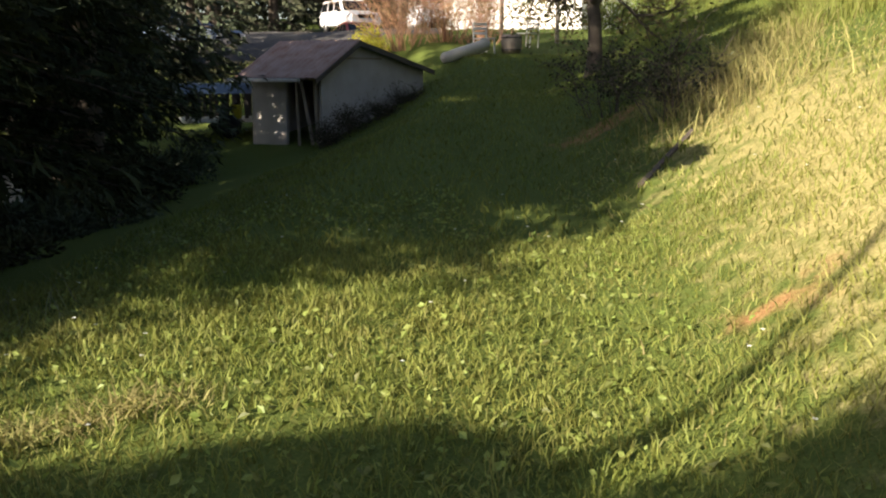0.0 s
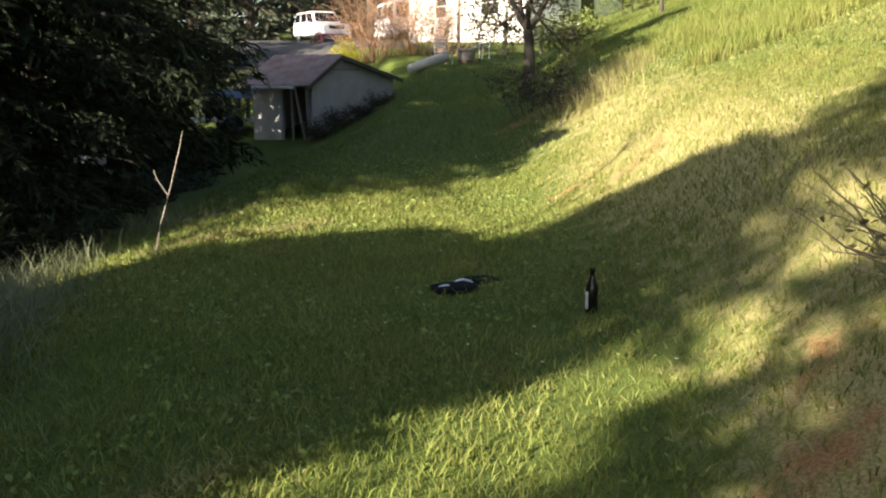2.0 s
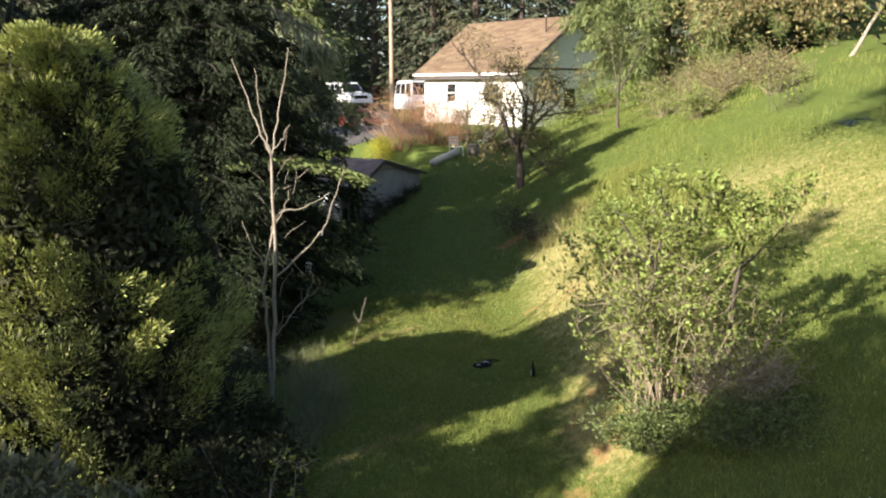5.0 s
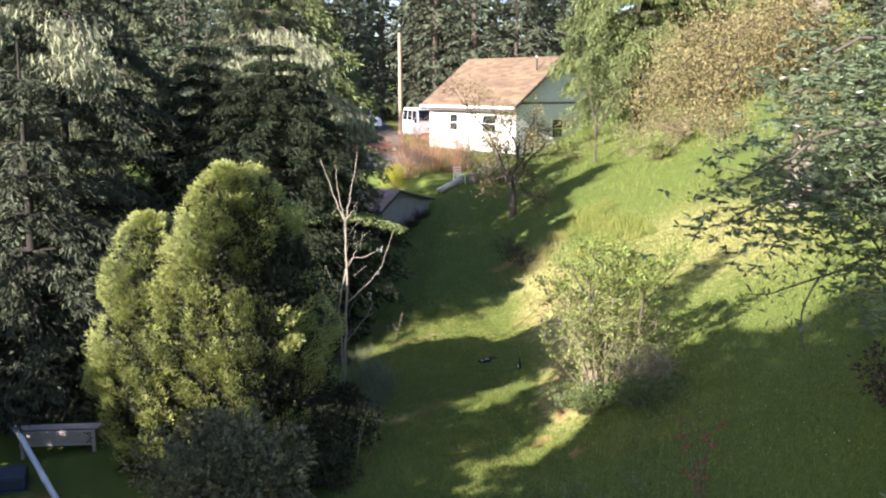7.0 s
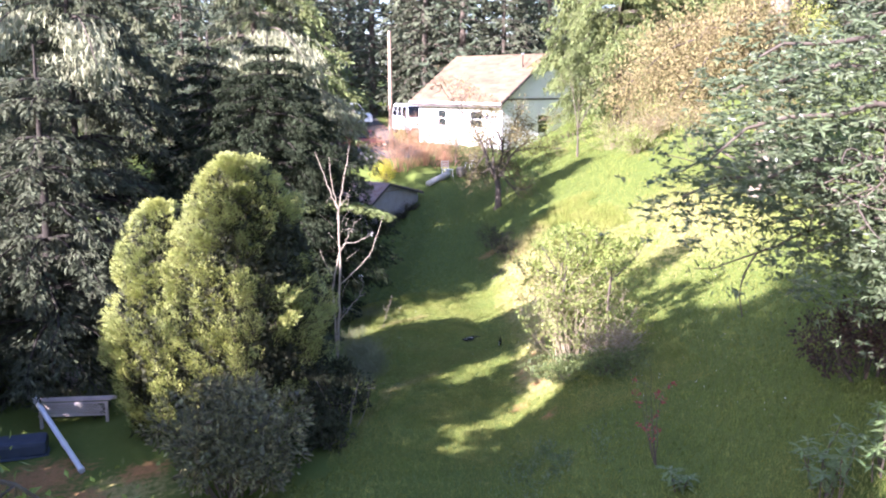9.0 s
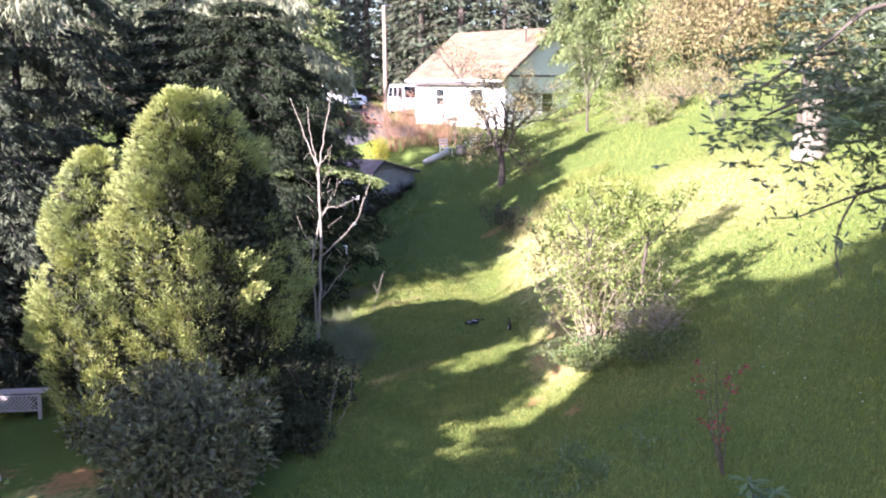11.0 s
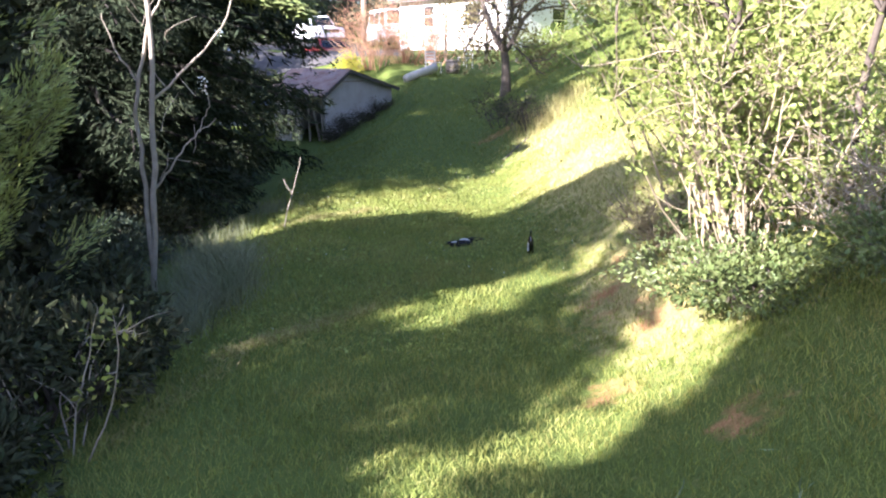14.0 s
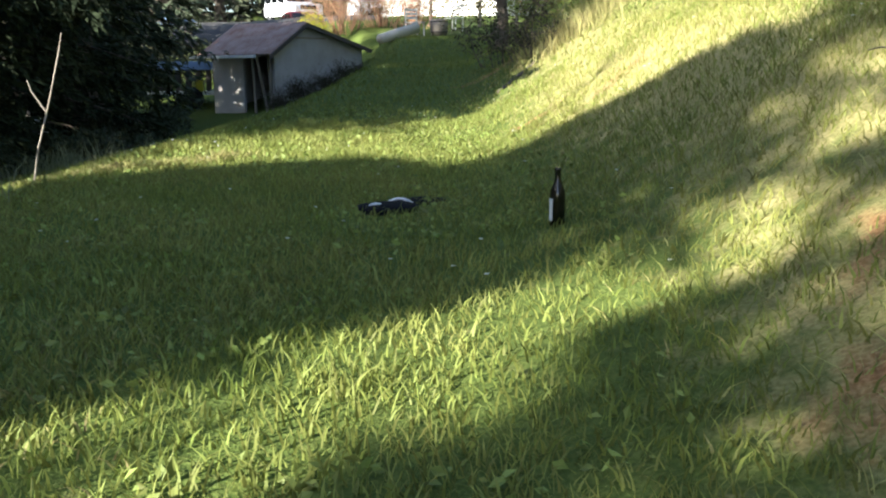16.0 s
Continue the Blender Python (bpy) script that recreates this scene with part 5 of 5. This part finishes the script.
# ---- things on the lawn ----
def beer_bottle(x, y):
    t = thing("bottle", x, y, ground_at(x, y) - 0.004, 0, "dark brown glass beer bottle with a white label on the grass", "bottle")
    bm = bmesh.new()
    lathe(bm, [(0.030, 0.0), (0.036, 0.006), (0.0365, 0.15), (0.034, 0.17), (0.022, 0.20), (0.0155, 0.225), (0.0145, 0.262), (0.0165, 0.264), (0.0165, 0.274), (0.0135, 0.278)], 28)
    part("glass_body", bm, "bottle_glass", t)
    bm = bmesh.new()
    rings = []
    for h in (0.03, 0.135):
        rings.append([bm.verts.new((0.0372 * math.cos(a), 0.0372 * math.sin(a), h)) for a in np.linspace(radians(150), radians(222), 16)])
    for i in range(15):
        bm.faces.new((rings[0][i], rings[0][i + 1], rings[1][i + 1], rings[1][i]))
    part("label", bm, "paper", t, "white paper label")


beer_bottle(0.93, 0.22)


def black_case(x, y):
    """A soft black case lying open in the grass: two lobes, pale straps and a zip."""
    t = thing("black_case", x, y, ground_at(x, y) - 0.005, 24, "soft black zipped case with pale straps lying on grass", "case")

    def lobe(cx, cy, rx, ry, h, name):
        bm = bmesh.new()
        got = bmesh.ops.create_uvsphere(bm, u_segments=20, v_segments=10, radius=1)
        for v in got["verts"]:
            k = 0.62
            v.co.x = cx + math.copysign(abs(v.co.x) ** k, v.co.x) * rx
            v.co.y = cy + math.copysign(abs(v.co.y) ** k, v.co.y) * ry
            v.co.z = h * 0.5 + math.copysign(abs(v.co.z) ** 0.8, v.co.z) * h * 0.5 + 0.006 * noise.noise((v.co.x * 18, v.co.y * 18, 2))
        for f in bm.faces:
            f.smooth = True
        return part(name, bm, "black_plastic", t)
    lobe(-0.11, -0.03, 0.17, 0.11, 0.062, "pouch")
    lobe(0.15, 0.13, 0.17, 0.09, 0.048, "flap")
    for (x0, y0, x1, y1, z), nm in ((((-0.09, 0.045, 0.05, 0.0, 0.070)), "strap"), (((-0.25, -0.045, -0.14, -0.085, 0.064)), "zip")):
        tb = Tubes()
        u = np.linspace(0, 1, 7)
        tb.add(np.stack([x0 + (x1 - x0) * u, y0 + (y1 - y0) * u, z - 0.03 * (2 * u - 1) ** 2], -1), np.full(7, 0.008), 6)
        tb.mesh(nm, "paper", t, "pale grey " + nm)
    bm = bmesh.new()
    box(bm, -0.2, -0.146, 0.01, -0.06, -0.135, 0.04, 0.004)
    part("side_tab", bm, "black_plastic", t)


black_case(0.23, 1.05)


def log(x, y):
    t = thing("pale_log", x, y, ground_at(x, y) + 0.12, 51, "pale barkless log lying at the lawn's end", "log")
    tb = Tubes()
    tb.add([(-0.97, 0, -0.17), (-0.94, 0, -0.165), (-0.3, 0.03, -0.04), (0.3, -0.01, 0.09), (0.92, 0, 0.23), (0.95, 0, 0.235)], [0.02, 0.155, 0.17, 0.175, 0.18, 0.03], 14)
    tb.mesh("timber", "log", t)


log(0.64, 26.75)


# ---- the garden below the lawn ----
def arbor(x, y, turn):
    """A low lattice arbor: two posts, rails and a slatted hood."""
    t = thing("lattice_arbor", x, y, ground_at(x, y), turn, "low curved lattice arbor of pale wood in the garden", "arbor")
    for px in (0.0, 1.5):
        bm = bmesh.new()
        box(bm, px - 0.035, -0.035, -0.1, px + 0.035, 0.035, 0.62, 0.01)
        part("post", bm, "lattice", t)
    for z in (0.30, 0.60):
        bm = bmesh.new()
        box(bm, -0.05, -0.056, z, 1.55, -0.037, z + 0.04, 0.005)
        part("rail", bm, "lattice", t)
    n = 18
    for k in range(n):
        for sgn in (-1, 1):
            bm = bmesh.new()
            xk = 0.1 + 1.3 * k / (n - 1)
            m = Matrix.Translation((xk, -0.064 + 0.004 * sgn, 0.46)) @ Matrix.Rotation(sgn * radians(45), 4, "Y")
            box(bm, -0.2, -0.003, -0.013, 0.2, 0.003, 0.013, 0, m)
            part("lattice_slat", bm, "lattice", t)
    for k in range(9):
        a = k / 8 * math.pi * 0.5
        yy, zz = 0.02 + 0.5 * math.sin(a), 0.64 + 0.14 * math.cos(a) - 0.14
        bm = bmesh.new()
        box(bm, -0.1, yy, zz, 1.6, yy + 0.055, zz + 0.025, 0.004)
        part("roof_slat", bm, "lattice", t)


arbor(-10.15, -2.35, 3)


def pipe():
    fx, fy, hx, hy = -8.33, -5.18, -10.2, -2.5
    t = thing("plastic_pipe", fx, fy, ground_at(fx, fy) + 0.07, 0, "long white plastic pipe leaning on the arbor", "pipe")
    end = Vector((hx - fx, hy - fy, ground_at(hx, hy) + 0.72 - ground_at(fx, fy)))
    tb = Tubes()
    u = np.linspace(0, 1, 8)[:, None]
    tb.add(np.array(end)[None] * u, np.full(8, 0.06), 16)
    tb.mesh("tube", "pvc", t)
    for f in (0.02, 0.35, 0.97):
        tb = Tubes()
        c = np.array(end) * f
        d = np.array(end) / np.linalg.norm(np.array(end))
        tb.add([c - d * 0.06, c, c + d * 0.06], [0.068, 0.07, 0.068], 16)
        tb.mesh("coupling", "pvc", t)


pipe()


def tub(x, y):
    t = thing("blue_tub", x, y, ground_at(x, y), 15, "upturned blue-grey plastic tub on the garden path", "tub")
    bm = bmesh.new()
    box(bm, -0.55, -0.35, 0.0, 0.55, 0.35, 0.35, 0.09)
    part("shell", bm, "blue_plastic", t)
    bm = bmesh.new()
    box(bm, -0.6, -0.4, 0.0, 0.6, 0.4, 0.05, 0.02)
    part("rim", bm, "blue_plastic", t)


tub(-10.1, -3.75)


def crate(x, y):
    t = thing("pale_box", x, y, ground_at(x, y), 8, "small weathered pale box standing in the shade", "box")
    bm = bmesh.new()
    box(bm, -0.2, -0.2, 0, 0.2, 0.2, 0.5, 0.02)
    part("body", bm, "lattice", t)
    bm = bmesh.new()
    box(bm, -0.23, -0.23, 0.503, 0.23, 0.23, 0.55, 0.01)
    part("lid", bm, "lattice", t)


crate(-10.35, 0.5)


def board_stack(x, y, turn):
    """Pale weathered boards stood on edge between two stakes, one above another."""
    t = thing("board_stack", x, y, ground_at(x, y) - 0.03, turn, "low stack of pale weathered boards under the firs", "boards")
    for k in range(4):
        bm = bmesh.new()
        box(bm, -0.85 + 0.04 * (k % 2), -0.02, 0.03 + 0.23 * k, 0.8 + 0.05 * (k % 3), 0.02, 0.24 + 0.23 * k, 0.006)
        part("board", bm, "trim", t)
    for px in (-0.6, 0.6):
        bm = bmesh.new()
        box(bm, px - 0.03, 0.024, -0.1, px + 0.03, 0.075, 1.05, 0.006)
        part("stake", bm, "wood", t)


board_stack(-6.5, 12.3, 12)


def old_plank(ax, ay, bx, by):
    """A dark strip half sunk in the bank from a to b, standing in for the edge's shadow."""
    a, b = Vector((ax, ay, ground_at(ax, ay) + 0.012)), Vector((bx, by, ground_at(bx, by) + 0.02))
    t = thing("old_plank", ax, ay, a.z, 0, "thin dark strip standing in for shadow along the bank's edge", "plank")
    d = b - a
    m = d.to_track_quat("X", "Z").to_matrix().to_4x4()
    bm = bmesh.new()
    box(bm, 0, -0.022, -0.02, d.length, 0.022, 0.02, 0.006, m)
    part("board", bm, "bark", t)


old_plank(1.42, 6.75, 2.0, 7.55)


def stick(x, y):
    t = thing("garden_stake", x, y, ground_at(x, y) - 0.05, 0, "thin pale crooked stake leaning at the lawn's edge", "stake")
    tb = Tubes()
    tb.add([(0, 0, 0), (0.06, 0, 0.3), (0.16, 0, 0.62), (0.25, 0.0, 0.95), (0.27, 0, 1.05)], [0.008, 0.007, 0.006, 0.005, 0.003], 6)
    tb.mesh("rod", "pale_bark", t)
    tb = Tubes()
    tb.add([(0.13, 0, 0.55), (0.05, 0, 0.68), (0.03, 0, 0.75)], [0.006, 0.005, 0.003], 5)
    tb.mesh("twig", "pale_bark", t)


stick(-2.2, 2.25)


def trailer(x, y):
    """A small slatted trailer left beside the shed."""
    t = thing("utility_trailer", x, y, ground_at(x, y), 20, "small slatted trailer with a pale hood beside the shed", "trailer")
    bm = bmesh.new()
    box(bm, -1.1, -0.7, 0.38, 1.1, 0.7, 0.48, 0.02)
    part("bed", bm, "trim", t)
    for s in (-0.7, 0.7):
        for k in range(8):
            bm = bmesh.new()
            box(bm, -1.05 + k * 0.29, s - 0.015, 0.483, -0.95 + k * 0.29, s + 0.015, 1.1)
            part("slat", bm, "dark_trim", t)
    bm = bmesh.new()
    prism(bm, [(-0.75, 1.1), (-0.6, 1.35), (0.6, 1.35), (0.75, 1.1)], -1.15, 1.15, "x")
    part("hood", bm, "car_blue", t, "blue-grey hood")
    for s in (-0.78, 0.78):
        bm = bmesh.new()
        lathe(bm, [(0.12, -0.08), (0.27, -0.08), (0.3, -0.04), (0.3, 0.04), (0.27, 0.08), (0.12, 0.08)], 18, Matrix.Translation((0, s, 0.3)) @ Matrix.Rotation(radians(90), 4, "X"))
        part("wheel", bm, "rubber", t)


trailer(-5.6, 24.4)


def jug(x, y, z):
    t = thing("yellow_jug", x, y, z, 0, "yellow plastic fuel jug on the trailer", "jug")
    bm = bmesh.new()
    box(bm, -0.11, -0.09, 0, 0.11, 0.09, 0.34, 0.03)
    part("body", bm, "yellow", t)
    bm = bmesh.new()
    lathe(bm, [(0.035, 0.33), (0.035, 0.39), (0.02, 0.395)], 12)
    part("cap", bm, "black_plastic", t)


jug(-5.15, 23.75, ground_at(-5.6, 24.4) + 0.484)


# ---- oddments at the lawn's end ----
def garden_chair(x, y, turn, label):
    t = thing("garden_chair", x, y, ground_at(x, y), turn, label, "chair", "chairs by the log")
    for sx in (-0.22, 0.22):
        for sy, top in ((-0.22, 0.42), (0.22, 0.9)):
            tb = Tubes()
            tb.add([(sx, sy, 0), (sx, sy + 0.02, top * 0.5), (sx, sy + 0.04, top)], [0.022, 0.022, 0.022], 8)
            tb.mesh("leg", "trim", t)
    bm = bmesh.new()
    box(bm, -0.25, -0.25, 0.41, 0.25, 0.24, 0.44, 0.01)
    part("seat", bm, "trim", t)
    for k in range(3):
        bm = bmesh.new()
        box(bm, -0.24, 0.235, 0.55 + 0.13 * k, 0.24, 0.255, 0.62 + 0.13 * k, 0.005)
        part("back_slat", bm, "trim", t)


garden_chair(1.2, 28.0, 30, "white garden chair with peeling paint near the log")
chair = bpy.data.objects["garden_chair"]
tagged(copy_thing(chair, pose(2.6, 29.5, ground_at(2.6, 29.5), 0, 0, -40)), "white garden chair standing on rough grass")


def barrel(x, y):
    t = thing("grey_barrel", x, y, ground_at(x, y) - 0.02, 0, "weathered grey half barrel on the grass", "barrel")
    bm = bmesh.new()
    lathe(bm, [(0.24, 0), (0.30, 0.2), (0.31, 0.35), (0.29, 0.55), (0.26, 0.55), (0.26, 0.5)], 20)
    part("tub_wall", bm, "wood", t)
    for h, r in ((0.12, 0.285), (0.46, 0.307)):
        bm = bmesh.new()
        lathe(bm, [(r, h - 0.02), (r + 0.006, h - 0.02), (r + 0.006, h + 0.02), (r, h + 0.02)], 20)
        part("hoop", bm, "dark_trim", t)


barrel(2.0, 28.2)
for fx, fy, ft in ((3.6, 30.5, 1.9), (1.9, 31.5, 2.1), (5.0, 31.0, 1.6)):
    post = thing("fence_post", fx, fy, ground_at(fx, fy) - 0.1, 0, "weathered wooden fence post by the house", "post", "fence posts")
    tb = Tubes()
    tb.add([(0, 0, 0), (0.01, 0, ft * 0.5), (0.03, 0.0, ft)], [0.07, 0.065, 0.06], 9)
    tb.mesh("timber", "wood", post)
scrub("brush_pile", 12.6, 33.0, 1.0, 2.4, 81, "pale_leaf", "cream_bark", 40, 0, 0.05, "heap of pale cut branches beside the house", "brush", twigs=9, upright=0.0)
broadleaf("leaning_birch", 15.7, 20.7, 5.5, 82, "bright_leaf", "pale_bark", 0.07, 0.4, 0.8, 4200, 0.12, "leaning pale-trunked tree with bright spring leaves", lean=(0.6, 0.1))


# ---- grass ----
def scatter(rng, k, x0, x1, y0, y1):
    return np.column_stack([rng.uniform(x0, x1, k), rng.uniform(y0, y1, k)])


def patchy(xy, scale, seed):
    return np.array([noise.noise((a * scale, b * scale, seed)) for a, b in xy])


def grass():
    rng = np.random.default_rng(9)
    xy = scatter(rng, 280000, -3.2, 4.2, -7.0, 6.0)
    p = patchy(xy, 0.8, 2.0)
    keep = rng.uniform(-0.7, 0.6, len(xy)) < p + 0.35
    keep &= rng.uniform(0, 2.0, len(xy)) > np.array([dryness(a, b) for a, b in xy])
    for x, y, r in BARE:
        keep &= ((xy[:, 0] - x) ** 2 + (xy[:, 1] - y) ** 2 > (r * 0.6) ** 2) | (rng.uniform(0, 1, len(xy)) < 0.25)
    xy = xy[keep]
    tagged(blades("lawn_grass", rng, xy, heights(xy[:, 0], xy[:, 1]), 0.062 * rng.uniform(0.4, 1.4, len(xy)), 0.0075, 0.9, "grass"), "short mown green lawn grass", "grass", kind="stuff")
    xy = np.concatenate([scatter(rng, 52000, -4, 9, -13, -7.0), scatter(rng, 52000, -3.0, 10, 6, 28), scatter(rng, 36000, 4.2, 10, -7.0, 6)])
    tagged(blades("meadow_grass", rng, xy, heights(xy[:, 0], xy[:, 1]), 0.07 * rng.uniform(0.4, 1.4, len(xy)), 0.017, 0.8, "meadow"), "rough green meadow grass", "grass", kind="stuff")
    # taller grass on the bank's lip and meadow
    xy = np.concatenate([scatter(rng, 16000, 2.6, 6, 6.5, 13), scatter(rng, 12000, 6, 16, 8, 34)])
    p = patchy(xy, 0.5, 5.0)
    xy = xy[p > -0.05]
    tagged(blades("tall_grass", rng, xy, heights(xy[:, 0], xy[:, 1]), 0.24 * rng.uniform(0.4, 1.4, len(xy)), 0.012, 0.45, "grass"), "tall uncut grass on the bank", "grass", kind="stuff")
    xy = scatter(rng, 16000, -2.6, 5, -8, 9)
    p = patchy(xy, 0.7, 8.0) + 0.12 * (xy[:, 0] - 1.0)
    xy = xy[p > 0.15]
    tagged(blades("straw", rng, xy, heights(xy[:, 0], xy[:, 1]) + 0.01, 0.04 * rng.uniform(0.4, 1.3, len(xy)), 0.008, 1.6, "dry_grass"), "scattered dry straw and mown clippings", "straw", kind="stuff")

    # broad-leaved weeds and clover
    k = 26000
    xy = scatter(rng, k, -2.8, 3.6, -3.2, 8.5)
    xy = xy[(patchy(xy, 0.9, 4.0) > -0.15) & (np.array([dryness(a, b) for a, b in xy]) < rng.uniform(0.1, 0.5, len(xy)))]
    at = np.column_stack([xy, heights(xy[:, 0], xy[:, 1]) + rng.uniform(0.0, 0.035, len(xy))])
    along = rng.normal(size=(len(xy), 3)) * [1, 1, 0.3] + [0, 0, 0.35]
    tagged(crown("lawn_weeds", rng, at, along, 0.034 * rng.uniform(0.5, 1.5, len(xy)), 0.6, "shrub_leaf", None), "clover and broad-leaved weeds in the lawn", "weeds", kind="stuff")
    # daisies
    xy = np.concatenate([scatter(rng, 90, -2.5, 3, -3, 9), scatter(rng, 110, 2, 8, -9, 3)])
    at = np.column_stack([xy, heights(xy[:, 0], xy[:, 1]) + 0.06])
    at = np.repeat(at, 6, axis=0)
    ang = np.tile(np.arange(6) * math.pi / 3, len(xy))
    tagged(crown("daisies", rng, at, np.stack([np.cos(ang), np.sin(ang), 0.25 + 0 * ang], -1), np.full(len(at), 0.011), 0.6, "white_flower", None), "scattered small white daisies in the grass", "flowers", kind="stuff")
    x, y = rng.uniform(2.6, 4.8, 60), rng.uniform(-9.6, -5.2, 60)
    at = np.column_stack([x, y, heights(x, y) + 0.05])
    ang = rng.uniform(0, 2 * math.pi, 60)
    tagged(crown("daisies", rng, at, np.stack([np.cos(ang), np.sin(ang), 0.2 + 0 * ang], -1), rng.uniform(0.016, 0.028, 60), 0.8, "white_flower", None), "larger white daisies in the shaded grass of the bank", "flowers", kind="stuff")
    k = 2600
    x, y = rng.normal(1.05, 0.5, k), rng.normal(-7.75, 0.6, k)
    tufts = np.array([noise.noise((a * 2.2, b * 2.2, 5.5)) for a, b in zip(x, y)])
    x, y = x[tufts > -0.1], y[tufts > -0.1]
    at = np.column_stack([x, y, heights(x, y)])
    tagged(crown("weeds", rng, at, rng.normal(size=at.shape) * [0.7, 0.7, 0.2] + [0, 0, 0.75], rng.uniform(0.05, 0.13, len(at)), 0.2, "whorl_leaf", None), "coarse dark-green weeds in the shaded grass", "weeds", kind="stuff")
    # raked clippings in pale rows, and grey tufts at the lawn's edge
    # the first row paints the shadow's sunlit rim in pale straw
    rows = [((-2.2, -3.1), (-0.9, -1.8), 1500), ((-2.4, 2.3), (-0.9, 3.3), 1500), ((-2.6, -4.8), (-2.0, -3.0), 500)]
    pts = []
    for (ax, ay), (bx, by), n in rows:
        u = rng.uniform(0, 1, n)
        pts.append(np.column_stack([ax + (bx - ax) * u, ay + (by - ay) * u]) + rng.normal(size=(n, 2)) * 0.07)
    xy = np.concatenate(pts)
    tagged(blades("clippings", rng, xy, heights(xy[:, 0], xy[:, 1]) + rng.uniform(0.0, 0.05, len(xy)), 0.05 * rng.uniform(0.5, 1.2, len(xy)), 0.007, 2.2, "dry_grass"), "rows of pale dry grass, one drawn as a sunlit shadow edge", "straw", kind="stuff")
    xy = np.concatenate([rng.normal(size=(500, 2)) * [0.3, 0.35] + c for c in ((-2.85, 0.9), (-3.2, -0.3), (-3.1, 2.0), (-2.9, -1.6), (-2.8, 4.4))])
    tagged(blades("edge_grass", rng, xy, heights(xy[:, 0], xy[:, 1]), 0.26 * rng.uniform(0.3, 1.3, len(xy)), 0.007, 0.9, "grey_grass"), "long greyish grass tufts at the lawn's edge", "grass", kind="stuff")
    for k, (gx, gy, gr, gt) in enumerate([(-2.5, -0.85, 0.2, 0.42), (-2.5, -1.5, 0.17, 0.33), (-2.75, 0.2, 0.18, 0.36), (-2.75, -2.2, 0.18, 0.32)]):
        xy = rng.normal(size=(1100, 2)) * [gr, gr * 1.2] + (gx, gy)
        tagged(blades("grass_tuft", rng, xy, heights(xy[:, 0], xy[:, 1]), gt * rng.uniform(0.3, 1.25, len(xy)), 0.007, 1.1, "grey_grass"), "feathery grey-green grass tuft at the lawn's edge", "grass tuft", kind="stuff")
    # dry stems on the bank
    xy = scatter(rng, 52000, 0.8, 10, -5, 12)
    d = np.array([dryness(a, b) for a, b in xy])
    xy = xy[rng.uniform(0, 1, len(xy)) < d]
    tagged(blades("bank_straw", rng, xy, heights(xy[:, 0], xy[:, 1]), 0.055 * rng.uniform(0.4, 1.4, len(xy)), 0.008, 1.3, "bank_straw"), "dry straw-coloured grass on the sunny bank", "straw", kind="stuff")
    xy = np.concatenate([rng.normal(size=(300, 2)) * [0.3, 0.45] + c for c in ((2.3, 7.6), (2.6, 8.3), (3.0, 9.2), (3.4, 10.0), (2.4, 9.4))])
    tagged(blades("lip_grass", rng, xy, heights(xy[:, 0], xy[:, 1]), 0.32 * rng.uniform(0.3, 1.3, len(xy)), 0.008, 0.8, "dry_grass"), "tall dry grass on the bank's lip", "grass", kind="stuff")


grass()
